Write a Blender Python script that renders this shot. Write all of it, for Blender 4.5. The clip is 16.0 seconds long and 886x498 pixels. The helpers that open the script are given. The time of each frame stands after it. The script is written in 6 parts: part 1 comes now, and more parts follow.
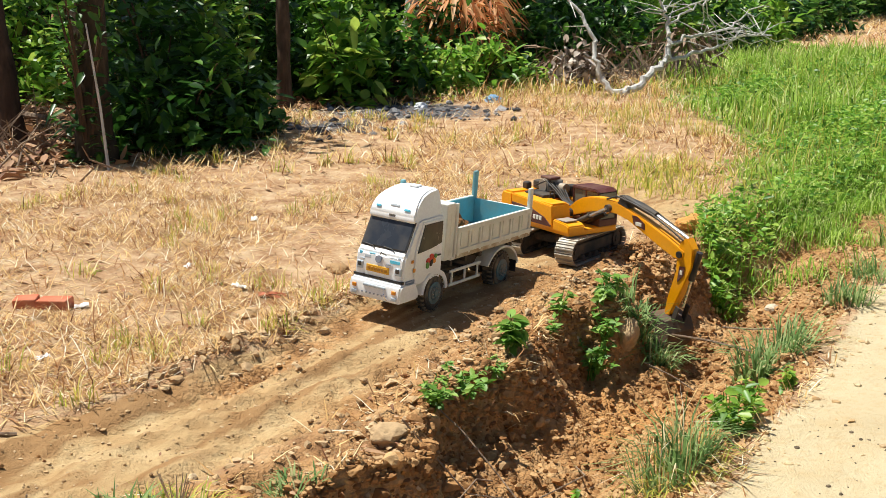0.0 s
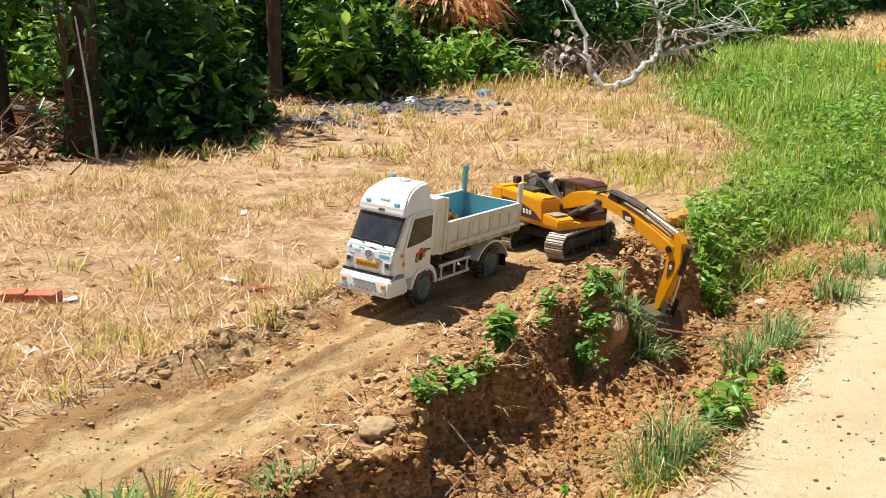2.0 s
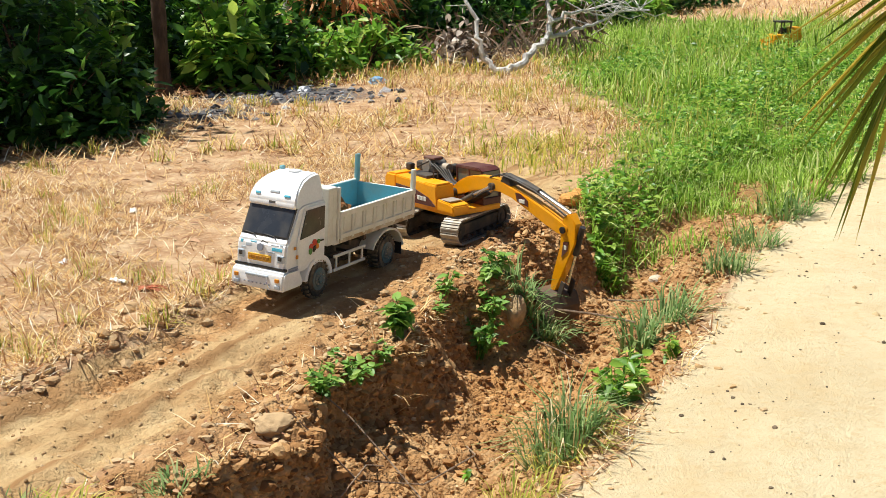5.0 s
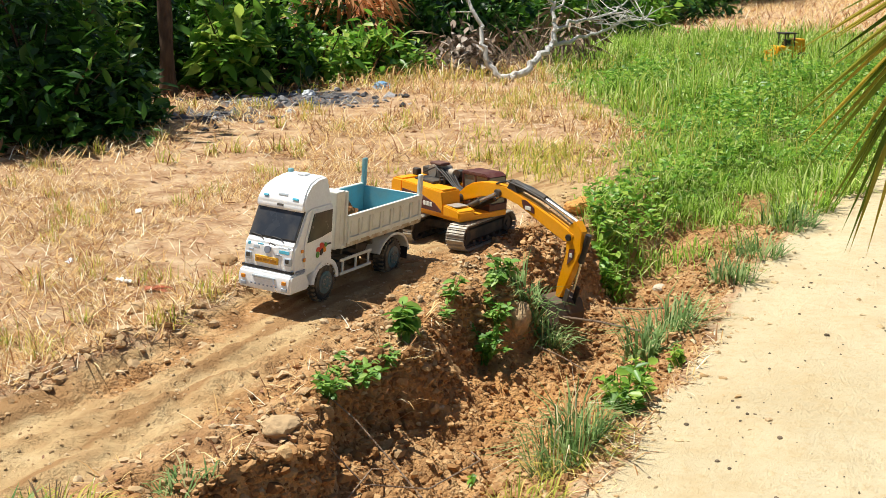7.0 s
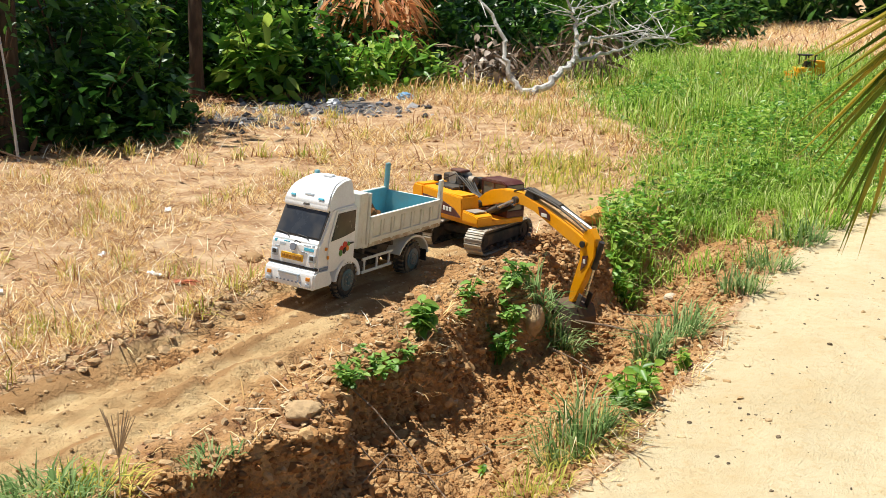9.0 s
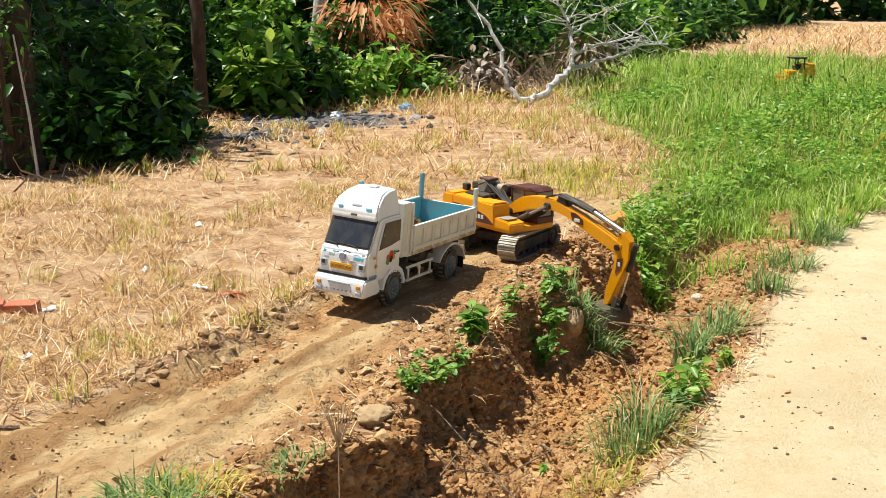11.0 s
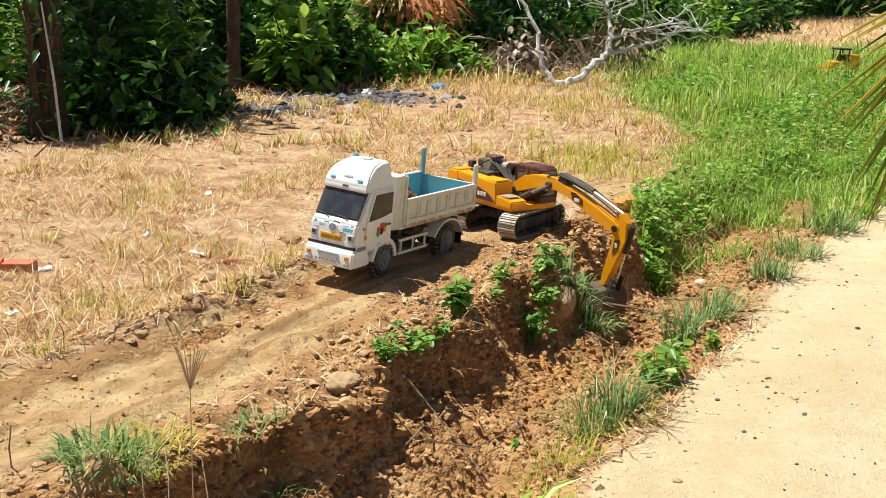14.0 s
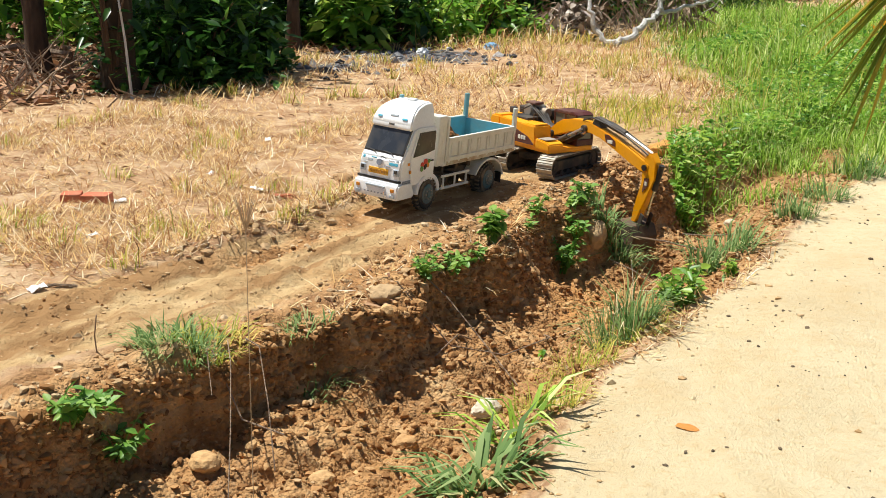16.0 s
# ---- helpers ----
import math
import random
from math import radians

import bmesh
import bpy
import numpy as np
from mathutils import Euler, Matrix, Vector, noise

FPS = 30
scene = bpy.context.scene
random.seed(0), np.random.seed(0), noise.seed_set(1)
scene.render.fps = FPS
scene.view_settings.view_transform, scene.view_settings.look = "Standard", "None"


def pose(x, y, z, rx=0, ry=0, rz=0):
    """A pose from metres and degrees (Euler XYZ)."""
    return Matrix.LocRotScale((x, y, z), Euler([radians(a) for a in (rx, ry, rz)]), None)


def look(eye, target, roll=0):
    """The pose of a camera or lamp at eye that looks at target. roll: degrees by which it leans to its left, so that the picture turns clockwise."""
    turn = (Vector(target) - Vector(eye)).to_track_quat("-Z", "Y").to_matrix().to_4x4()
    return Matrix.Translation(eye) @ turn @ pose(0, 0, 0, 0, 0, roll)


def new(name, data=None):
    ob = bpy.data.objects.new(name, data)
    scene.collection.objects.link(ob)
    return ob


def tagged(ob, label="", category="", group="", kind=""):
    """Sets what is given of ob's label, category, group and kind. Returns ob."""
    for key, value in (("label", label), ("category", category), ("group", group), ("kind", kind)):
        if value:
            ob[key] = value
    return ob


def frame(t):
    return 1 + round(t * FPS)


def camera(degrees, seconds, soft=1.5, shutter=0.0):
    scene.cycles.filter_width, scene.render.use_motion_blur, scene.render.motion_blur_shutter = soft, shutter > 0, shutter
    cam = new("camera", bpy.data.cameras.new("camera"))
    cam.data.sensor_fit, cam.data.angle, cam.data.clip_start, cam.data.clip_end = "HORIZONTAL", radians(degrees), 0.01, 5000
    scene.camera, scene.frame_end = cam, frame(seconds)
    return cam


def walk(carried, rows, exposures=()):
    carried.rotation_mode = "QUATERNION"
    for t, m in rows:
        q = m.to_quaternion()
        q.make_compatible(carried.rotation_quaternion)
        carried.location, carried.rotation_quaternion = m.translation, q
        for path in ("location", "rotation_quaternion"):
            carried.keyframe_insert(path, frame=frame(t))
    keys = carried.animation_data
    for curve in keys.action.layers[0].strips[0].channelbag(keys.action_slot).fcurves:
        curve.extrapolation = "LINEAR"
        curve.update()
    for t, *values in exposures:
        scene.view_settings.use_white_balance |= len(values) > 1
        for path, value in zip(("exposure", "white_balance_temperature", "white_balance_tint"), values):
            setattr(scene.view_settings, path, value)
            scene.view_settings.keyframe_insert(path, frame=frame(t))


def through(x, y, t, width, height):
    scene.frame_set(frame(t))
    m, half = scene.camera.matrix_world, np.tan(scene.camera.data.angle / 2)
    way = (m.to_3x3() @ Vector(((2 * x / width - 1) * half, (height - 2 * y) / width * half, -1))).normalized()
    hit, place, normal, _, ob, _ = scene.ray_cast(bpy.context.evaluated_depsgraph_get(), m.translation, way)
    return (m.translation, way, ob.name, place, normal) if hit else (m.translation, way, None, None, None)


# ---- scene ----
cam = camera(42.0, 16.0, soft=0.6)

PATH = [
    (0, (0.186, 0.834, 1.064), (0.101, 2.778, 0.6), 0.7),
    (0.5, (0.185, 0.838, 1.062), (0.096, 2.781, 0.596), 0.8),
    (1, (0.187, 0.834, 1.063), (0.097, 2.776, 0.595), 0.7),
    (1.5, (0.185, 0.832, 1.066), (0.102, 2.774, 0.595), 0.8),
    (2, (0.192, 0.836, 1.063), (0.122, 2.778, 0.59), 0.9),
    (2.5, (0.196, 0.838, 1.058), (0.154, 2.779, 0.579), 1.0),
    (3, (0.2, 0.84, 1.058), (0.201, 2.78, 0.572), 0.9),
    (3.5, (0.21, 0.858, 1.058), (0.249, 2.797, 0.571), -0.1),
    (4, (0.225, 0.88, 1.058), (0.289, 2.818, 0.569), -1.5),
    (4.5, (0.223, 0.87, 1.059), (0.305, 2.806, 0.564), -0.9),
    (7, (0.194, 0.857, 1.06), (0.294, 2.795, 0.576), 0.6),
    (7.5, (0.185, 0.859, 1.061), (0.274, 2.798, 0.577), 0.9),
    (8, (0.187, 0.83, 1.058), (0.261, 2.769, 0.574), 1.5),
    (8.5, (0.201, 0.782, 1.064), (0.266, 2.728, 0.607), 1.9),
    (9, (0.188, 0.701, 1.057), (0.256, 2.646, 0.596), 1.9),
    (9.5, (0.1, 0.641, 1.066), (0.168, 2.588, 0.612), 1.8),
    (12, (-0.038, 0.61, 1.05), (0.081, 2.557, 0.607), 0.2),
    (12.5, (-0.029, 0.601, 1.043), (0.089, 2.544, 0.582), 0.8),
    (13, (-0.021, 0.601, 1.045), (0.106, 2.539, 0.569), 1.3),
    (13.5, (0.035, 0.605, 1.048), (0.141, 2.542, 0.561), 1.5),
    (14, (0.171, 0.598, 1.037), (0.187, 2.541, 0.565), 2.1),
    (14.5, (0.238, 0.577, 1.022), (0.154, 2.513, 0.525), 1.8),
    (15, (0.227, 0.517, 1.021), (0.037, 2.446, 0.529), 1.0),
    (15.5, (0.228, 0.395, 1.012), (0.079, 2.338, 0.56), 1.6),
    (16, (0.254, 0.251, 0.994), (0.167, 2.178, 0.467), 1.6),
]
walk(cam, [(t, look(eye, target, roll)) for t, eye, target, roll in PATH])

# ---- world and sun ----
SUN_EL, SUN_DIR = radians(66), Vector((-0.91, 0.41, 0.0)).normalized()
world = bpy.data.worlds.new("world")
scene.world = world
world.use_nodes = True
wn = world.node_tree.nodes
sky = wn.new("ShaderNodeTexSky")
sky.sky_type = "NISHITA"
sky.sun_disc = False
sky.sun_elevation = SUN_EL
sky.sun_rotation = math.atan2(SUN_DIR.x, SUN_DIR.y)
wn["Background"].inputs[1].default_value = 0.05
world.node_tree.links.new(sky.outputs[0], wn["Background"].inputs[0])
sun = new("sun", bpy.data.lights.new("sun", "SUN"))
sun.data.energy = 5.0
sun.data.angle = radians(0.55)
sun.data.color = (1.0, 0.985, 0.90)
to_sun = SUN_DIR * math.cos(SUN_EL) + Vector((0, 0, math.sin(SUN_EL)))
sun.matrix_world = look(to_sun * 30, (0, 0, 0))
scene.view_settings.exposure = 0.52


# ---- small node helpers ----
class Mat:
    def __init__(self, name, rough=0.8, metal=0.0, spec=0.3):
        self.m = bpy.data.materials.new(name)
        self.m.use_nodes = True
        self.t = self.m.node_tree
        self.b = self.t.nodes["Principled BSDF"]
        self.b.inputs["Roughness"].default_value = rough
        self.b.inputs["Metallic"].default_value = metal
        self.b.inputs["Specular IOR Level"].default_value = spec
        self.co = self.t.nodes.new("ShaderNodeTexCoord")

    def n(self, kind, **inputs):
        node = self.t.nodes.new(kind)
        for k, v in inputs.items():
            self.put(v, node.inputs[k.replace("_", " ")])
        return node

    def put(self, v, socket):
        if isinstance(v, bpy.types.NodeSocket):
            self.t.links.new(v, socket)
        else:
            socket.default_value = v

    def noise(self, scale, detail=4.0, rough=0.6, space="Object"):
        node = self.n("ShaderNodeTexNoise", Vector=self.co.outputs[space], Scale=scale, Detail=detail, Roughness=rough)
        return node.outputs["Fac"]

    def ramp(self, fac, *stops):
        node = self.n("ShaderNodeValToRGB", Fac=fac)
        e = node.color_ramp.elements
        while len(e) < len(stops):
            e.new(0.5)
        for el, (p, c) in zip(e, stops):
            el.position = p
            el.color = (*c, 1) if len(c) == 3 else c
        return node.outputs["Color"]

    def step(self, fac, a, b):
        node = self.n("ShaderNodeMapRange", Value=fac)
        node.inputs["From Min"].default_value = a
        node.inputs["From Max"].default_value = b
        return node.outputs["Result"]

    def mix(self, fac, a, b, kind="MIX"):
        node = self.t.nodes.new("ShaderNodeMix")
        node.data_type = "RGBA"
        node.blend_type = kind
        for v, i in ((fac, 0), (a, 6), (b, 7)):
            if isinstance(v, tuple) and len(v) == 3:
                v = (*v, 1)
            self.put(v, node.inputs[i])
        return node.outputs[2]

    def attr(self, name):
        node = self.t.nodes.new("ShaderNodeAttribute")
        node.attribute_name = name
        return node.outputs["Fac"]

    def mul(self, a, b):
        node = self.t.nodes.new("ShaderNodeMath")
        node.operation = "MULTIPLY"
        self.put(a, node.inputs[0])
        self.put(b, node.inputs[1])
        return node.outputs[0]

    def add(self, a, b):
        node = self.t.nodes.new("ShaderNodeMath")
        self.put(a, node.inputs[0])
        self.put(b, node.inputs[1])
        return node.outputs[0]

    def island(self):
        return self.t.nodes.new("ShaderNodeNewGeometry").outputs["Random Per Island"]

    def color(self, c):
        self.put((*c, 1) if isinstance(c, tuple) and len(c) == 3 else c, self.b.inputs["Base Color"])
        return self

    def bump(self, height, strength=0.5, distance=0.01):
        node = self.n("ShaderNodeBump", Height=height, Strength=strength, Distance=distance)
        self.t.links.new(node.outputs["Normal"], self.b.inputs["Normal"])
        return self


def dusty(name, base, dust=(0.42, 0.33, 0.22), amount=0.4, rough=0.5, metal=0.0, scale=14.0, spec=0.4):
    """Paint or rubber with grime at two scales and a film of dry dirt."""
    k = Mat(name, rough, metal, spec)
    big, fine = k.noise(scale, 5), k.noise(scale * 9, 4)
    c = k.mix(k.mul(k.step(fine, 0.35, 0.75), 0.25), base, tuple(v * 0.6 for v in base))
    c = k.mix(k.mul(k.step(big, 0.42, 0.72), amount), c, dust)
    k.color(c)
    k.put(k.add(k.mul(k.step(big, 0.4, 0.7), 0.35), rough), k.b.inputs["Roughness"])
    return k.bump(fine, 0.15, 0.002).m


def leafy(name, dark, mid, light, rough=0.45, through=0.35):
    """Leaves: hue varies from leaf to leaf, with light coming through."""
    k = Mat(name, rough, 0.0, 0.4)
    each = k.t.nodes.new("ShaderNodeMath")
    each.operation = "FRACT"
    k.put(k.add(k.island(), k.t.nodes.new("ShaderNodeObjectInfo").outputs["Random"]), each.inputs[0])
    c = k.ramp(each.outputs[0], (0.0, dark), (0.5, mid), (1.0, light))
    c = k.mix(k.mul(k.step(k.noise(30), 0.3, 0.8), 0.35), c, tuple(v * 0.55 for v in mid))
    k.color(c)
    tr = k.n("ShaderNodeBsdfTranslucent")
    k.put(c, tr.inputs["Color"])
    mixer = k.t.nodes.new("ShaderNodeMixShader")
    mixer.inputs[0].default_value = through
    out = k.t.nodes["Material Output"]
    k.t.links.new(k.b.outputs[0], mixer.inputs[1])
    k.t.links.new(tr.outputs[0], mixer.inputs[2])
    k.t.links.new(mixer.outputs[0], out.inputs[0])
    return k.m


# ---- materials ----
def ground_material():
    k = Mat("soil", 0.95, 0.0, 0.1)
    n1, n2, n3, n4 = k.noise(1.3, 5), k.noise(7, 6), k.noise(38, 6, 0.7), k.noise(160, 4, 0.7)
    field = k.ramp(n2, (0.30, (0.27, 0.14, 0.075)), (0.48, (0.46, 0.28, 0.155)), (0.68, (0.63, 0.46, 0.29)))
    field = k.mix(k.step(n3, 0.50, 0.72), field, (0.64, 0.48, 0.29))
    path = k.ramp(n2, (0.3, (0.45, 0.28, 0.13)), (0.55, (0.56, 0.385, 0.195)), (0.75, (0.64, 0.48, 0.27)))
    path = k.mix(k.mul(k.step(n3, 0.45, 0.7), 0.5), path, (0.44, 0.27, 0.13))
    path = k.mix(k.mul(k.step(k.attr("streak"), -0.02, 0.26), 0.7), path, (0.30, 0.15, 0.06))
    clay = k.ramp(n2, (0.3, (0.24, 0.12, 0.05)), (0.5, (0.46, 0.25, 0.105)), (0.7, (0.64, 0.42, 0.21)))
    clay = k.mix(k.mul(k.step(n3, 0.5, 0.7), 0.6), clay, (0.52, 0.34, 0.19))
    clay = k.mix(k.mul(k.step(n1, 0.5, 0.68), 0.6), clay, (0.52, 0.25, 0.08))
    sand = k.ramp(n1, (0.3, (0.58, 0.46, 0.28)), (0.55, (0.65, 0.535, 0.345)), (0.75, (0.70, 0.59, 0.40)))
    sand = k.mix(k.mul(k.step(n3, 0.50, 0.70), 0.65), sand, (0.56, 0.39, 0.20))
    sand = k.mix(k.mul(k.step(n2, 0.48, 0.68), 0.6), sand, (0.58, 0.43, 0.24))
    sand = k.mix(k.mul(k.step(k.noise(3.4, 5), 0.57, 0.70), 0.45), sand, (0.56, 0.40, 0.22))
    green = k.ramp(n2, (0.3, (0.10, 0.13, 0.03)), (0.6, (0.26, 0.24, 0.09)), (0.8, (0.4, 0.32, 0.15)))
    ash = k.ramp(n3, (0.35, (0.05, 0.05, 0.055)), (0.55, (0.16, 0.15, 0.15)), (0.72, (0.42, 0.40, 0.38)))
    litter = k.ramp(n3, (0.35, (0.10, 0.055, 0.03)), (0.55, (0.22, 0.12, 0.06)), (0.72, (0.36, 0.21, 0.11)))
    wob = k.mul(k.add(n3, -0.5), 0.7)

    def m(name, a=0.35, b=0.65):
        return k.step(k.add(k.attr(name), wob), a, b)
    c = k.mix(m("path"), field, path)
    c = k.mix(m("green"), c, green)
    c = k.mix(m("litter"), c, litter)
    c = k.mix(m("clay"), c, clay)
    c = k.mix(m("sand"), c, sand)
    c = k.mix(m("ash"), c, ash)
    # fine dark specks painted as the shade between crumbs, fainter on sand
    c = k.mix(k.mul(k.step(n4, 0.55, 0.8), k.add(0.52, k.mul(k.attr("sand"), -0.44))), c, (0.22, 0.13, 0.07))
    k.color(c)
    rubble = k.n("ShaderNodeTexVoronoi", Vector=k.co.outputs["Object"], Scale=42.0)
    crumbs = k.n("ShaderNodeTexVoronoi", Vector=k.co.outputs["Object"], Scale=110.0)
    lumps = k.mul(k.add(k.mul(rubble.outputs["Distance"], -1.6), k.mul(crumbs.outputs["Distance"], -0.8)), k.attr("clay"))
    return k.bump(k.add(k.add(n3, k.mul(n4, 0.7)), lumps), 0.8, 0.016).m


def clod_material(name, a, b, c):
    k = Mat(name, 0.95, 0.0, 0.1)
    base = k.ramp(k.island(), (0.0, a), (0.5, b), (1.0, c))
    base = k.mix(k.mul(k.step(k.noise(60), 0.4, 0.7), 0.5), base, tuple(v * 0.6 for v in b))
    k.color(base)
    return k.bump(k.noise(140, 5), 0.6, 0.006).m


def blade_material(name, *stops):
    k = Mat(name, 0.7, 0.0, 0.2)
    c = k.ramp(k.island(), *stops)
    k.color(c)
    tr = k.n("ShaderNodeBsdfTranslucent")
    k.put(c, tr.inputs["Color"])
    mixer = k.t.nodes.new("ShaderNodeMixShader")
    mixer.inputs[0].default_value = 0.4
    k.t.links.new(k.b.outputs[0], mixer.inputs[1])
    k.t.links.new(tr.outputs[0], mixer.inputs[2])
    k.t.links.new(mixer.outputs[0], k.t.nodes["Material Output"].inputs[0])
    return k.m


def bark_material(name, a, b, scale=9.0):
    k = Mat(name, 0.9, 0.0, 0.15)
    mp = k.n("ShaderNodeMapping", Vector=k.co.outputs["Object"])
    mp.inputs["Scale"].default_value = (1, 1, 0.22)
    nz = k.n("ShaderNodeTexNoise", Vector=mp.outputs[0], Scale=scale * 3, Detail=6.0)
    k.color(k.mix(k.step(k.noise(scale), 0.35, 0.7), k.ramp(nz.outputs["Fac"], (0.3, a), (0.7, b)), tuple(v * 0.6 for v in b)))
    return k.bump(nz.outputs["Fac"], 0.8, 0.02).m


def glass_material(name, tint):
    k = Mat(name, 0.12, 0.0, 0.5)
    k.color(k.mix(k.mul(k.step(k.noise(9, 5), 0.4, 0.8), 0.45), tint, (0.20, 0.17, 0.13)))
    k.put(k.add(k.mul(k.step(k.noise(14), 0.4, 0.8), 0.3), 0.12), k.b.inputs["Roughness"])
    return k.m


SOIL = ground_material()
CLOD = clod_material("clay_clods", (0.20, 0.095, 0.038), (0.40, 0.21, 0.085), (0.58, 0.37, 0.18))
PALE = clod_material("dry_clods", (0.34, 0.21, 0.105), (0.50, 0.335, 0.18), (0.64, 0.48, 0.30))
DARKP = clod_material("dark_pebbles", (0.10, 0.075, 0.05), (0.13, 0.10, 0.07), (0.24, 0.18, 0.12))
ROCK = clod_material("pale_stone", (0.45, 0.36, 0.25), (0.55, 0.45, 0.33), (0.62, 0.55, 0.44))
TAN = clod_material("tan_stone", (0.46, 0.31, 0.17), (0.50, 0.35, 0.20), (0.54, 0.39, 0.23))
ORANGE = clod_material("orange_clay", (0.52, 0.22, 0.06), (0.62, 0.30, 0.09), (0.68, 0.38, 0.14))
STRAW = blade_material("straw", (0.0, (0.14, 0.055, 0.025)), (0.28, (0.44, 0.22, 0.09)), (0.55, (0.74, 0.50, 0.21)), (0.82, (0.88, 0.70, 0.38)), (1.0, (0.96, 0.92, 0.78)))
YELLOWGRASS = blade_material("yellowing_grass", (0.0, (0.22, 0.30, 0.04)), (0.5, (0.50, 0.47, 0.08)), (1.0, (0.74, 0.58, 0.18)))
GRASS = blade_material("green_grass", (0.0, (0.06, 0.13, 0.012)), (0.35, (0.24, 0.40, 0.04)), (0.75, (0.42, 0.60, 0.10)), (1.0, (0.78, 0.78, 0.38)))
BLUEGRASS = blade_material("reed_grass", (0.0, (0.09, 0.17, 0.05)), (0.5, (0.20, 0.32, 0.10)), (0.85, (0.34, 0.44, 0.18)), (1.0, (0.60, 0.54, 0.28)))
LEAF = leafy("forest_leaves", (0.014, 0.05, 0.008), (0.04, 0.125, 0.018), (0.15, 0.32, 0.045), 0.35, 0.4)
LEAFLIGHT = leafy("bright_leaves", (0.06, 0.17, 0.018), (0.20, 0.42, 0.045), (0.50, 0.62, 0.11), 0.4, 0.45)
WEED = leafy("weed_leaves", (0.07, 0.18, 0.025), (0.17, 0.36, 0.05), (0.36, 0.52, 0.11), 0.5, 0.35)
DEADLEAF = leafy("dead_leaves", (0.14, 0.055, 0.025), (0.36, 0.17, 0.08), (0.64, 0.42, 0.24), 0.7, 0.15)
FRONDDRY = leafy("dry_fronds", (0.46, 0.15, 0.045), (0.70, 0.30, 0.10), (0.82, 0.52, 0.27), 0.6, 0.35)
PALM = leafy("palm_leaflets", (0.08, 0.16, 0.02), (0.22, 0.29, 0.04), (0.62, 0.47, 0.08), 0.4, 0.4)
BARK = bark_material("dark_bark", (0.03, 0.022, 0.015), (0.10, 0.07, 0.045))
BARKRED = bark_material("brown_bark", (0.045, 0.03, 0.02), (0.15, 0.095, 0.062))
DEADWOOD = bark_material("bleached_wood", (0.46, 0.43, 0.40), (0.80, 0.77, 0.73), 14)
TWIG = bark_material("dry_twigs", (0.16, 0.10, 0.065), (0.42, 0.31, 0.22), 20)
SEED = bark_material("dry_seed_heads", (0.34, 0.23, 0.14), (0.66, 0.50, 0.34), 20)
WHITE = dusty("white_paint", (0.90, 0.91, 0.92), (0.58, 0.52, 0.42), 0.12, 0.32)
CREAM = dusty("cream_paint", (0.78, 0.77, 0.69), (0.50, 0.42, 0.28), 0.40, 0.5)
STAINED = dusty("stained_cream_paint", (0.62, 0.56, 0.42), (0.34, 0.20, 0.08), 0.9, 0.75, 0.0, 22)
BLUE = dusty("blue_paint", (0.17, 0.44, 0.51), (0.40, 0.30, 0.18), 0.30, 0.55)
CYAN = dusty("cyan_decal", (0.10, 0.48, 0.66), (0.5, 0.45, 0.35), 0.1, 0.4)
BLACK = dusty("black_plastic", (0.022, 0.021, 0.022), (0.26, 0.19, 0.12), 0.35, 0.5)
GREY = dusty("grey_print", (0.22, 0.25, 0.32), (0.5, 0.45, 0.35), 0.2, 0.5)
RUBBER = dusty("tyre_rubber", (0.035, 0.033, 0.03), (0.36, 0.27, 0.17), 0.75, 0.85, 0.0, 20)
CHASSIS = dusty("chassis_paint", (0.04, 0.035, 0.03), (0.30, 0.21, 0.13), 0.5, 0.7)
YELLOW = dusty("machine_yellow", (0.90, 0.37, 0.002), (0.55, 0.34, 0.12), 0.12, 0.30)
RIM = dusty("rim_paint", (0.09, 0.17, 0.19), (0.34, 0.26, 0.17), 0.85, 0.7)
PRINT = dusty("pale_print", (0.46, 0.53, 0.60), (0.6, 0.52, 0.4), 0.2, 0.5)
MAROON = dusty("maroon_plastic", (0.09, 0.022, 0.018), (0.30, 0.20, 0.13), 0.35, 0.45)
STEEL = dusty("worn_steel", (0.36, 0.34, 0.31), (0.44, 0.33, 0.21), 0.75, 0.5, 0.5)
# mud on steel, its colour also darkened for the shade in the hole
SHADED_MUD = dusty("shaded_muddy_steel", (0.10, 0.07, 0.05), (0.19, 0.11, 0.055), 0.85, 0.85, 0.0)
TRACK = dusty("track_steel", (0.40, 0.37, 0.32), (0.46, 0.36, 0.24), 0.6, 0.5, 0.4, 22)
CHROME = dusty("chrome", (0.75, 0.75, 0.76), (0.5, 0.42, 0.3), 0.15, 0.18, 0.95)
PLATE = dusty("amber_plate", (0.72, 0.38, 0.02), (0.5, 0.4, 0.25), 0.2, 0.4)
RED = dusty("red_decal", (0.62, 0.05, 0.03), (0.5, 0.4, 0.3), 0.1, 0.4)
GREEN = dusty("green_decal", (0.10, 0.30, 0.06), (0.5, 0.4, 0.3), 0.1, 0.4)
AMBER = dusty("amber_lens", (0.75, 0.28, 0.02), (0.5, 0.4, 0.3), 0.1, 0.25)
BRICK = dusty("red_brick", (0.50, 0.14, 0.07), (0.50, 0.33, 0.22), 0.45, 0.9, 0.0, 18)
BAG = dusty("blue_plastic", (0.16, 0.36, 0.58), (0.7, 0.7, 0.7), 0.3, 0.4)
GLASS = glass_material("dark_glass", (0.03, 0.035, 0.045))
CLEAR = glass_material("hazy_cab_glass", (0.16, 0.15, 0.11))


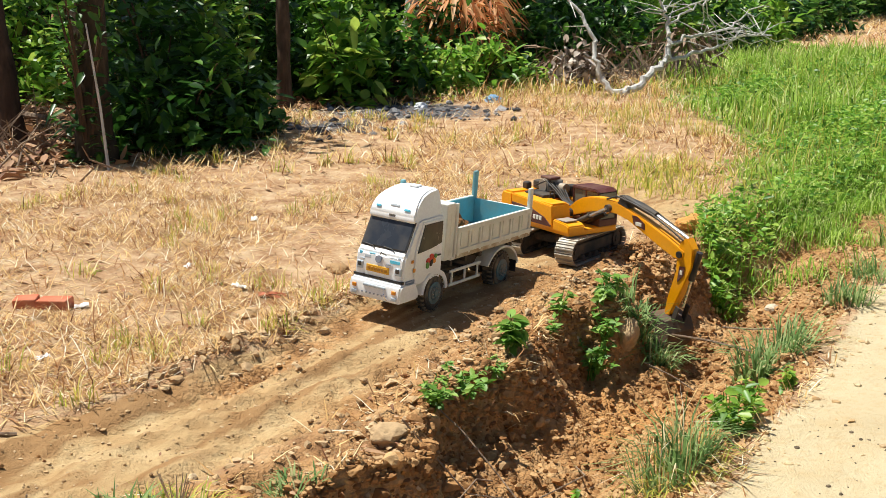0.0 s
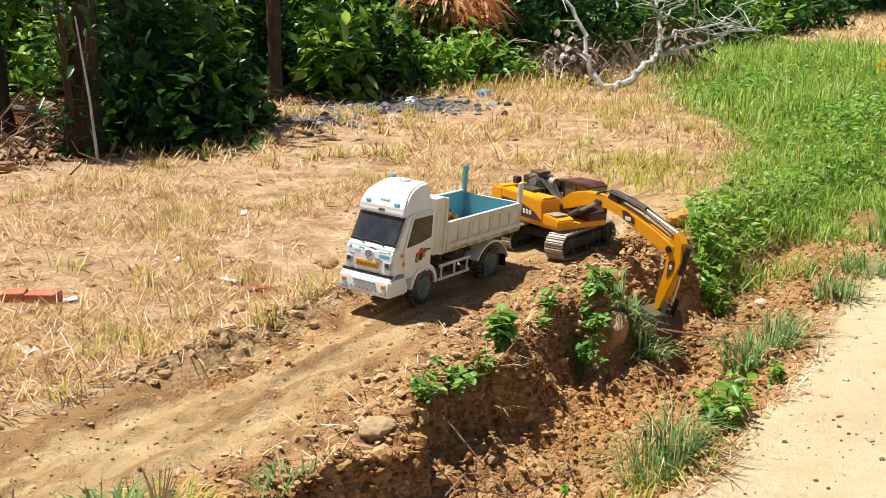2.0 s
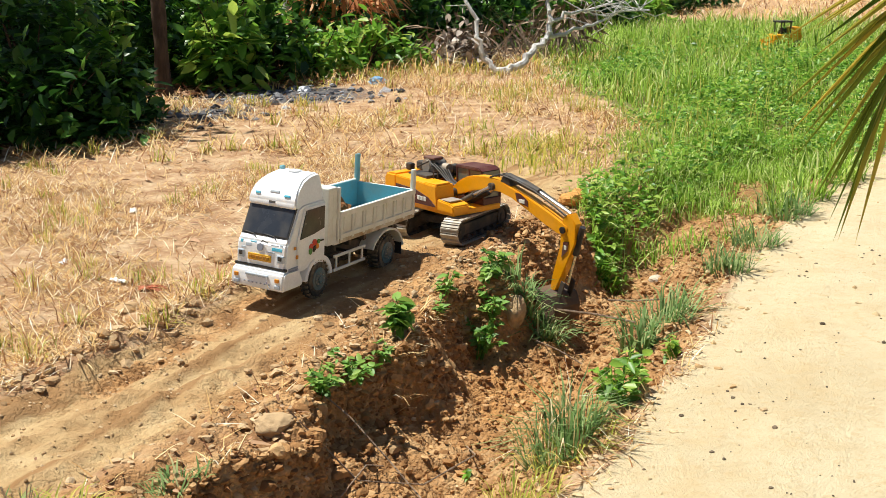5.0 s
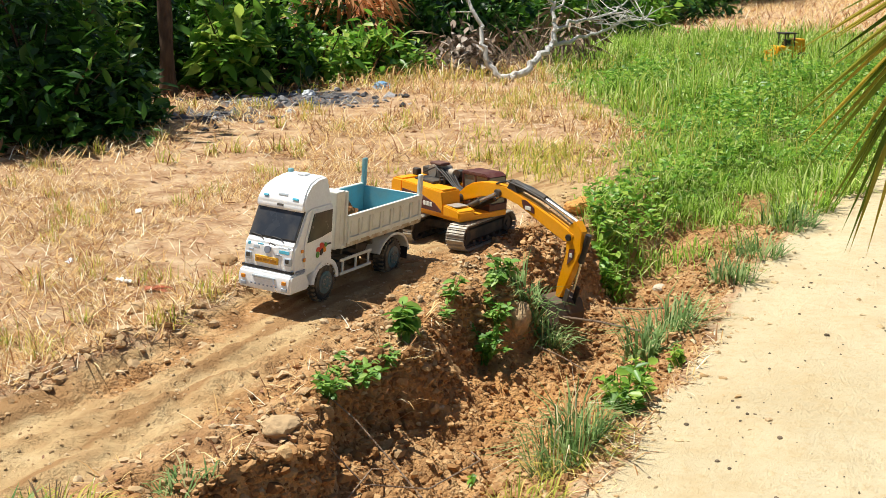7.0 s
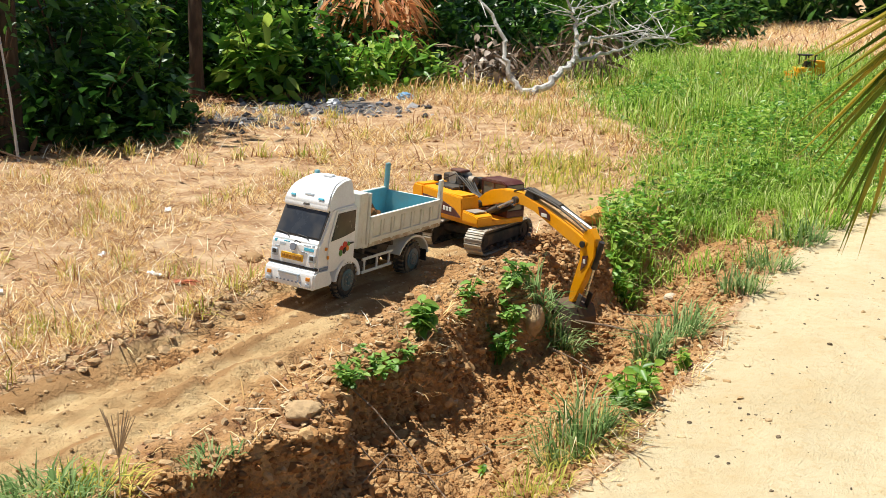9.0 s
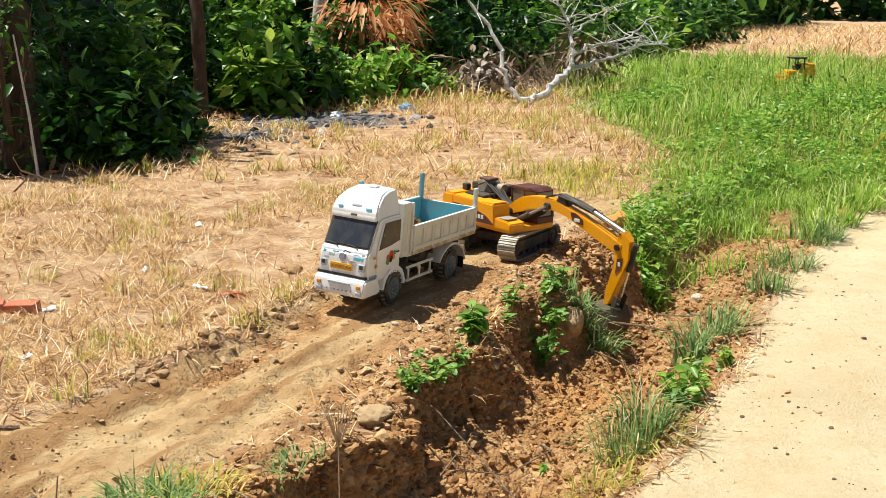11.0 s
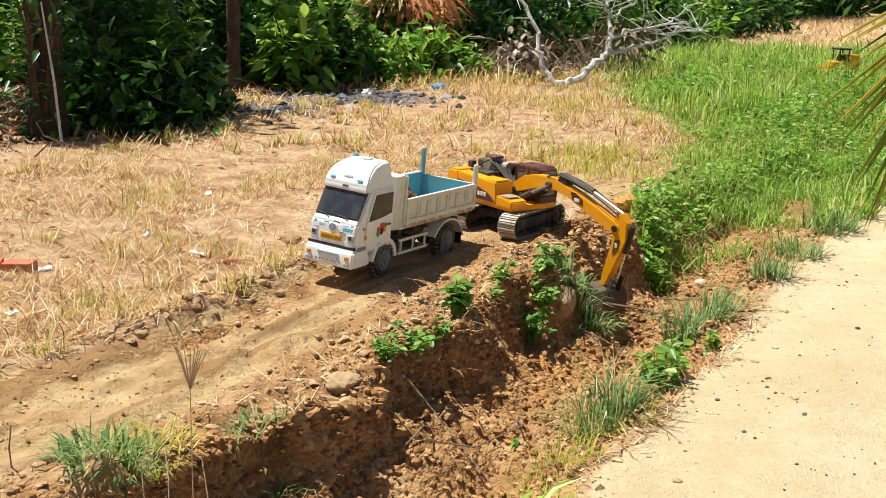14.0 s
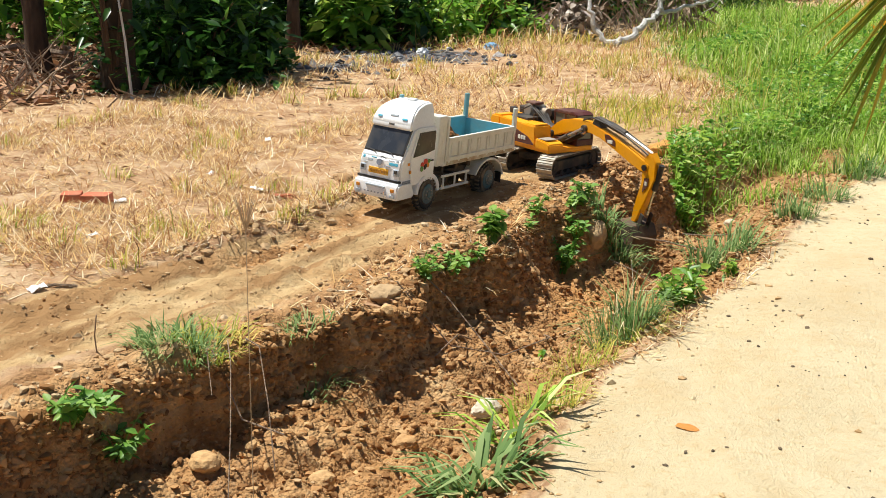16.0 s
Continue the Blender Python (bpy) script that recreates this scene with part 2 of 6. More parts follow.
# ---- mesh helpers ----
def part(name, bm, material, parent=None, label="", smooth=False):
    me = bpy.data.meshes.new(name)
    bm.normal_update()
    bm.to_mesh(me)
    bm.free()
    me.materials.append(material)
    if smooth:
        for p in me.polygons:
            p.use_smooth = True
        me.set_sharp_from_angle(angle=radians(32))
    ob = new(name, me)
    if parent:
        ob.parent = parent
    if label:
        ob["label"] = label
    return ob


def thing(name, m, label, category, group="", kind=""):
    ob = new(name)
    ob.empty_display_size = 0.05
    ob.matrix_world = m
    return tagged(ob, label, category, group, kind)


def mesh_object(name, verts, faces, material, smooth=False):
    me = bpy.data.meshes.new(name)
    me.from_pydata([tuple(v) for v in verts], [], faces)
    me.materials.append(material)
    if smooth:
        me.polygons.foreach_set("use_smooth", [True] * len(me.polygons))
    me.update()
    return new(name, me)


def box(bm, size, loc, bevel=0.0, m=None, segs=2):
    vs = bmesh.ops.create_cube(bm, size=1)["verts"]
    bmesh.ops.transform(bm, matrix=(m or Matrix()) @ Matrix.Translation(loc) @ Matrix.Diagonal((*size, 1)), verts=vs)
    if bevel:
        es = list({e for v in vs for e in v.link_edges})
        bmesh.ops.bevel(bm, geom=es, offset=bevel, segments=segs, affect="EDGES", profile=0.5)
    return bm


def B(size, loc, bevel=0.0, m=None):
    return box(bmesh.new(), size, loc, bevel, m)


def cyl(bm, r, depth, loc, axis="Y", seg=24, r2=None, bevel=0.0):
    turn = {"X": pose(0, 0, 0, 0, 90, 0), "Y": pose(0, 0, 0, 90, 0, 0), "Z": Matrix()}[axis]
    vs = bmesh.ops.create_cone(bm, cap_ends=True, segments=seg, radius1=r, radius2=r if r2 is None else r2, depth=depth)["verts"]
    bmesh.ops.transform(bm, matrix=Matrix.Translation(loc) @ turn, verts=vs)
    if bevel:
        es = [e for e in {e for v in vs for e in v.link_edges} if len(e.link_faces) == 2 and any(len(f.verts) > 4 for f in e.link_faces)]
        bmesh.ops.bevel(bm, geom=es, offset=bevel, segments=2, affect="EDGES")
    return bm


def prism(bm, profile, y0, y1, bevel=0.0):
    """A closed profile of (x, z) pushed from y0 to y1."""
    a = [bm.verts.new((x, y0, z)) for x, z in profile]
    b = [bm.verts.new((x, y1, z)) for x, z in profile]
    n = len(profile)
    fs = [bm.faces.new(a), bm.faces.new(b[::-1])]
    fs += [bm.faces.new((a[i], b[i], b[(i + 1) % n], a[(i + 1) % n])) for i in range(n)]
    bmesh.ops.recalc_face_normals(bm, faces=fs)
    if bevel:
        es = list({e for f in fs for e in f.edges})
        bmesh.ops.bevel(bm, geom=es, offset=bevel, segments=2, affect="EDGES")
    return bm


def tube(bm, points, radii, seg=8):
    """A tapered tube along points."""
    pts = [Vector(p) for p in points]
    rings = []
    side = None
    for i, p in enumerate(pts):
        d = (pts[min(i + 1, len(pts) - 1)] - pts[max(i - 1, 0)]).normalized()
        side = d.orthogonal().normalized() if side is None else (side - d * side.dot(d)).normalized()
        up = d.cross(side)
        r = radii[i] if hasattr(radii, "__len__") else radii
        rings.append([bm.verts.new(p + (side * math.cos(a) + up * math.sin(a)) * r) for a in (2 * math.pi * k / seg for k in range(seg))])
    for r0, r1 in zip(rings, rings[1:]):
        for k in range(seg):
            bm.faces.new((r0[k], r0[(k + 1) % seg], r1[(k + 1) % seg], r1[k]))
    bm.faces.new(rings[0][::-1])
    bm.faces.new(rings[-1])
    return bm


rng = np.random.default_rng(7)


def lattice(ix, iy, seed):
    h = (ix * 374761393 + iy * 668265263 + seed * 982451653) & 0xFFFFFFFF
    h = ((h ^ (h >> 13)) * 1274126177) & 0xFFFFFFFF
    return ((h ^ (h >> 16)) & 0xFFFF) / 65535.0


def vnoise(x, y, seed=0):
    x, y = np.asarray(x, float), np.asarray(y, float)
    ix, iy = np.floor(x).astype(np.int64), np.floor(y).astype(np.int64)
    fx, fy = x - ix, y - iy
    fx, fy = fx * fx * (3 - 2 * fx), fy * fy * (3 - 2 * fy)
    a, b = lattice(ix, iy, seed), lattice(ix + 1, iy, seed)
    c, d = lattice(ix, iy + 1, seed), lattice(ix + 1, iy + 1, seed)
    return (a + (b - a) * fx) * (1 - fy) + (c + (d - c) * fx) * fy - 0.5


def fbm(x, y, scale, octaves=4, seed=0):
    out, amp = 0, 1.0
    for o in range(octaves):
        out = out + amp * vnoise(np.asarray(x) * scale, np.asarray(y) * scale, seed + o)
        amp, scale = amp * 0.5, scale * 2.03
    return out


def smooth(t):
    t = np.clip(t, 0, 1)
    return t * t * (3 - 2 * t)


# ---- the lie of the land ----
EDGE_Y = (-4, 1.5, 2.2, 2.47, 2.7, 2.87, 3.05, 3.19, 3.37, 3.6, 3.8, 4.0, 4.33, 4.57, 5.08, 5.46, 6.2, 7.5, 12, 30)
EDGE_X = (-6, -1.50, -0.90, -0.68, -0.52, -0.38, -0.31, -0.14, -0.04, 0.02, 0.08, 0.23, 0.36, 0.53, 0.80, 0.98, 1.45, 2.35, 5.5, 18)
BOTR_Y = (-4, 1.5, 2.79, 3.29, 3.72, 4.06, 4.71, 5.16, 5.71, 6.3, 7.5, 12, 30)
BOTR_X = (-4.8, -0.5, 0.06, 0.24, 0.46, 0.62, 0.88, 1.08, 1.38, 1.85, 2.7, 5.9, 18.4)
SAND_Y = (-4, 1.5, 2.41, 2.58, 2.87, 3.19, 3.49, 3.95, 4.46, 4.95, 5.49, 6.08, 6.38, 7.32, 12, 30)
SAND_X = (-2.4, 0.02, 0.31, 0.38, 0.46, 0.58, 0.78, 1.02, 1.26, 1.50, 1.81, 2.20, 2.42, 3.05, 6.3, 18.8)
TRUCK_O, TRUCK_YAW = Vector((0.0, 4.4, 0.0)), 60.5


def land(x, y):
    """Height of the ground, and the share of each kind of soil there."""
    x, y = np.asarray(x, float), np.asarray(y, float)
    w = fbm(x, y, 3.0, 3, 11) * 0.12 + fbm(x, y, 8.0, 2, 17) * 0.06
    fade = smooth((9.0 - y) / 2.5)
    shallow = 1 - 0.62 * smooth((y - 4.9) / 1.3)
    e = np.interp(y, EDGE_Y, EDGE_X) + w * 0.8
    br = np.interp(y, BOTR_Y, BOTR_X) + w * 0.4
    s = np.interp(y, SAND_Y, SAND_X) + w * 0.5
    br = np.maximum(br, e + 0.20)
    s = np.maximum(s, br + 0.10)
    steep = 1 - smooth((y - 3.7) / 0.7)
    dx = x - e
    run = 0.045 + 0.12 * (1 - steep) + 0.02 * fbm(x, y, 5, 2, 19)
    wallmask = np.exp(-((dx - run * 0.5) / (run * 0.75)) ** 2)
    drop = 0.16 + 0.10 * fbm(x, y, 2.3, 2, 23) * shallow
    depth = 0.245 * fade * shallow + 0.02
    slide = np.clip((dx - run) / np.maximum(br - e - run, 0.05), 0, 1)
    z = np.where(dx < 0, 0.0, -(drop * smooth(dx / run) + (0.245 - drop) * slide) * fade * shallow - 0.02 * smooth(dx / run))
    t2 = (x - br) / (s - br)
    top = -0.115 * fade * (0.35 + 0.65 * shallow)
    z = np.where((x >= br) & (x < s), -depth + (top + depth) * (0.45 * smooth(t2) + 0.55 * np.clip(t2, 0, 1)), z)
    z = np.where(x >= s, top + 0.02 * smooth((x - s) / 0.5) * fade, z)
    inside = smooth((x - e + 0.10) / 0.12) * smooth((s - x + 0.03) / 0.1) * fade
    # the way down which the truck has come, with ruts
    d = np.array((math.cos(radians(TRUCK_YAW)), math.sin(radians(TRUCK_YAW))))
    lx, ly = x - TRUCK_O.x, y - TRUCK_O.y
    cen = np.interp(y, (-4, 1.8, 2.6, 3.2, 3.6, 4.1, 4.6, 5.4), (-7.5, -1.95, -1.25, -0.70, -0.42, -0.16, 0.06, 0.5))
    half = np.interp(y, (1.8, 3.0, 3.6, 4.2, 5.2, 5.6), (0.36, 0.30, 0.24, 0.20, 0.18, 0.05))
    off = x - cen
    path = smooth((half + 0.10 - np.abs(off)) / 0.14) * smooth((5.9 - y) / 0.5)
    rut = np.exp(-((np.abs(off) - 0.13) / 0.045) ** 2)
    along = lx * d[0] + ly * d[1]
    z = z - path * (1 - inside) * (0.016 * rut * (0.5 + vnoise(along * 3, off * 6, 5)) + 0.010) * smooth((4.2 - y) / 0.4) + 0.010 * np.exp(-(((x + 0.05) / 0.2) ** 2 + ((y - 4.45) / 0.2) ** 2))
    across = -lx * d[1] + ly * d[0]
    z = z + path * (1 - inside) * (0.022 * fbm(along * 2.0, across * 13, 1.0, 3, 27) + 0.020 * fbm(along * 3.0, across * 32, 1.0, 3, 28) + 0.022 * fbm(x, y, 22, 3, 29)) * smooth((4.25 - y) / 0.4)
    # the ground under the truck falls towards the ditch
    z = z + 0.053 * np.clip(across, -0.02, 0.26) * smooth((0.50 - np.abs(across - 0.1)) / 0.22) * smooth((0.80 - np.abs(along - 0.22)) / 0.3) * (1 - inside)
    berm = np.exp(-((off + half + 0.10) / 0.075) ** 2) * smooth((y - 3.3) / 0.5) * smooth((5.6 - y) / 0.5)
    z = z + berm * (0.035 + 0.05 * np.maximum(fbm(x, y, 9, 3, 31), -0.3)) * (1 - inside)
    # loose earth beside the digger and the tracks
    heap = np.exp(-(((x - 0.42) / 0.22) ** 2 + ((y - 4.78) / 0.24) ** 2)) + 0.8 * np.exp(-(((x - 0.82) / 0.16) ** 2 + ((y - 5.22) / 0.18) ** 2))
    z = z + heap * np.maximum(0.015 + 0.06 * fbm(x, y, 9, 3, 41), 0) * (x < e + 0.15)
    clear = np.exp(-(((x - 1.0) / 0.48) ** 2 + ((y - 6.35) / 0.75) ** 2))
    # roughness
    sandy = smooth((x - s + 0.02) / 0.10) * smooth((10 - y) / 2)
    z = z + 0.022 * fbm(x, y, 1.1, 3, 51) * (1 - 0.6 * sandy) * fade
    z = z + 0.016 * fbm(x, y, 8, 3, 61) * (1 - 0.8 * sandy) * (1 - 0.6 * path) * fade
    z = z + inside * (0.060 * fbm(x, y, 8, 2, 71) + (0.025 * fbm(x, y, 30, 2, 73) + 0.055 * np.abs(fbm(x, y, 16, 3, 81))) * (1 - 0.9 * wallmask) - 0.015) * (0.4 + 0.6 * shallow)
    z = z + sandy * 0.012 * fbm(x, y, 5, 4, 91)
    bumpy = smooth((y - 2.0) / 0.5) * np.exp(-((x - e + 0.10) / 0.16) ** 2) * fade
    z = z + bumpy * (1 - 0.8 * wallmask) * 0.055 * fbm(x, y, 14, 4, 101)
    # the hole where the digger works
    z = z - 0.11 * np.exp(-(((x - 0.90) / 0.15) ** 2 + ((y - 4.80) / 0.13) ** 2)) * smooth((x - e - 0.05) / 0.12)
    far = smooth((y - 12) / 20)
    gx = np.interp(y, (4.9, 5.3, 5.8, 6.8, 8.2, 9.5, 11.2, 13, 20, 60), (1.06, 1.02, 1.10, 1.32, 1.60, 1.62, 1.55, 1.6, 3.0, 12))
    green = smooth((x - gx + 0.25 * fbm(x, y, 1.2, 3, 111)) / 0.35) * smooth((y - 4.8) / 0.4) * (1 - sandy) * (1 - smooth((x - e - 0.10) / 0.14) * smooth((7.4 - y) / 0.8) * smooth((s - x + 0.1) / 0.1)) * smooth((20.8 - y) / 2.5 + 0.4 * fbm(x, y, 0.6, 2, 3))
    green = green * (1 - 0.85 * np.exp(-(((x - 4.45) / 0.32) ** 2 + ((y - 12.75) / 0.55) ** 2)))
    fx = np.interp(y, (2, 6.0, 6.8, 7.1, 7.8, 8.7, 9.7, 10.2, 10.6, 11.6, 13.5, 16, 25, 45), (-3.2, -2.45, -2.2, -1.95, -1.5, -1.42, -1.40, -0.95, -0.3, 0.05, 0.7, 1.7, 6.0, 12))
    litter = smooth((fx - x + 0.15) / 0.5 + 0.3 * fbm(x, y, 2.5, 3, 121)) * smooth((y - 5.2) / 0.8)
    ash = np.exp(-(((x + 0.55) / 0.75) ** 2 + ((y - 10.0) / 0.55) ** 2)) + 0.75 * np.exp(-(((x + 0.95) / 0.35) ** 2 + ((y - 8.9) / 0.35) ** 2))
    flank = smooth((y - 2.0) / 0.5) * np.exp(-((x - e + 0.14) / 0.20) ** 2) * fade
    clay = inside + 0.9 * heap * (1 - inside) + 0.62 * flank
    streak = fbm(along * 2.5, across * 14, 1.0, 4, 33) + 0.6 * fbm(along * 3.0, across * 34, 1.0, 3, 28)
    clay = clay + 0.75 * np.exp(-((off + 0.15) / 0.085) ** 2) * smooth((y - 3.45) / 0.3) * smooth((4.6 - y) / 0.3)
    return z, dict(streak=streak, path=np.maximum(path * (1 - inside), 0.9 * clear), clay=np.clip(clay, 0, 1), sand=sandy, green=green, litter=litter * (1 - green), ash=np.clip(ash * 1.25, 0, 1), inside=inside, far=far, edge=e, sandx=s, gx=gx, fx=fx)


def ground_z(x, y):
    return float(land(np.array([x]), np.array([y]))[0][0])


def build_ground():
    def axis(lo, hi, step, out):
        fine = np.arange(lo, hi, step)
        grow = np.cumsum(step * 1.22 ** np.arange(1, 60))
        grow = grow[grow < out]
        return np.r_[lo - grow[::-1], fine, fine[-1] + grow]
    xs, ys = axis(-2.3, 2.6, 0.016, 400), axis(1.9, 7.6, 0.017, 400)
    X, Y = np.meshgrid(xs, ys)
    x, y = X.ravel(), Y.ravel()
    z, kinds = land(x, y)
    nx, ny = len(xs), len(ys)
    i = (np.arange(ny - 1)[:, None] * nx + np.arange(nx - 1)[None, :]).ravel()
    quads = np.stack([i, i + 1, i + 1 + nx, i + nx], 1)
    me = bpy.data.meshes.new("ground")
    me.vertices.add(len(x))
    me.vertices.foreach_set("co", np.stack([x, y, z], 1).ravel())
    me.loops.add(quads.size)
    me.loops.foreach_set("vertex_index", quads.ravel().astype(np.int32))
    me.polygons.add(len(quads))
    me.polygons.foreach_set("loop_start", (np.arange(len(quads)) * 4).astype(np.int32))
    me.polygons.foreach_set("use_smooth", np.ones(len(quads), dtype=bool))
    me.update(calc_edges=True)
    for name in ("streak", "path", "clay", "sand", "green", "litter", "ash"):
        a = me.attributes.new(name, "FLOAT", "POINT")
        a.data.foreach_set("value", kinds[name].astype(np.float32))
    me.materials.append(SOIL)
    return tagged(new("ground", me), "dry bare field with a muddy ditch and a sandy bank", "ground", kind="structure")


build_ground()


def raw_mesh(name, V, loops, starts, material):
    me = bpy.data.meshes.new(name)
    me.vertices.add(len(V))
    me.vertices.foreach_set("co", np.ascontiguousarray(V, dtype=np.float32).ravel())
    me.loops.add(len(loops))
    me.loops.foreach_set("vertex_index", loops.astype(np.int32))
    me.polygons.add(len(starts))
    me.polygons.foreach_set("loop_start", starts.astype(np.int32))
    me.update(calc_edges=True)
    me.materials.append(material)
    return me


def clod_mesh(name, P, S, material, sub=1):
    """Broken angular lumps: balls cut by random planes and roughened."""
    bm = bmesh.new()
    bmesh.ops.create_icosphere(bm, subdivisions=sub, radius=1)
    base = np.array([v.co for v in bm.verts])
    F = np.array([[v.index for v in f.verts] for f in bm.faces])
    bm.free()
    n, k = len(P), len(base)
    q = np.repeat(base[None], n, 0) * np.clip(1 + (0.26 if k < 20 else 0.10) * rng.normal(size=(n, k, 1)), 0.5, 1.6)
    for cut in range(0 if k < 20 else 6):
        d = rng.normal(size=(n, 3))
        d /= np.linalg.norm(d, axis=1, keepdims=True)
        over = np.maximum(np.einsum("nkc,nc->nk", q, d) - rng.uniform(0.35, 0.75, (n, 1)), 0)
        q = q - over[:, :, None] * d[:, None, :]
    q = q * (S[:, None, None] * (np.array([1.1, 1.1, 0.8]) * (0.65 + 0.7 * rng.random((n, 1, 3)))))
    ang = rng.random(n) * 6.28
    c, s_ = np.cos(ang)[:, None], np.sin(ang)[:, None]
    q = np.stack([q[..., 0] * c - q[..., 1] * s_, q[..., 0] * s_ + q[..., 1] * c, q[..., 2]], -1) + P[:, None, :]
    loops = (np.arange(n)[:, None, None] * k + F[None]).ravel()
    me = raw_mesh(name, q.reshape(-1, 3), loops, np.arange(n * len(F)) * 3, material)
    me.shade_flat()
    return me


# ---- the tipper truck ----
def wheel(parent, x, y, z, r, width, facing):
    """Tyre with tread blocks, rim and hub; facing is the side (-1 or 1) on which the hub shows."""
    bm = bmesh.new()
    cyl(bm, r, width, (x, y, z), "Y", 32, bevel=0.007)
    tyre = part("wheel", bm, RUBBER, parent, "dusty black rubber tyre", True)
    block = bpy.data.meshes.get("tread_block_%d" % round(width * 1000))
    if block is None:
        b2 = B((0.006, width * 0.86, 0.008), (0, 0, 0), 0.001)
        block = bpy.data.meshes.new("tread_block_%d" % round(width * 1000))
        b2.to_mesh(block)
        b2.free()
        block.materials.append(RUBBER)
    for k in range(24):
        o = new("tread_block", block)
        o.parent = tyre
        o.matrix_local = Matrix.Translation((x, y, z)) @ pose(0, 0, 0, 0, 15 * k, 0) @ Matrix.Translation((0, 0, r))
    yo = y + facing * width / 2
    bm = bmesh.new()
    cyl(bm, r * 0.60, 0.006, (x, yo, z), "Y", 24)
    cyl(bm, r * 0.40, 0.012, (x, yo, z), "Y", 20)
    cyl(bm, r * 0.18, 0.020, (x, yo, z), "Y", 16)
    part("rim", bm, RIM, tyre, "dusty steel rim")
    bm = bmesh.new()
    for k in range(8):
        a = 2 * math.pi * k / 8
        cyl(bm, 0.0028, 0.012, (x + r * 0.30 * math.cos(a), yo + facing * 0.004, z + r * 0.30 * math.sin(a)), "Y", 6)
    part("wheel_bolts", bm, STEEL, tyre)


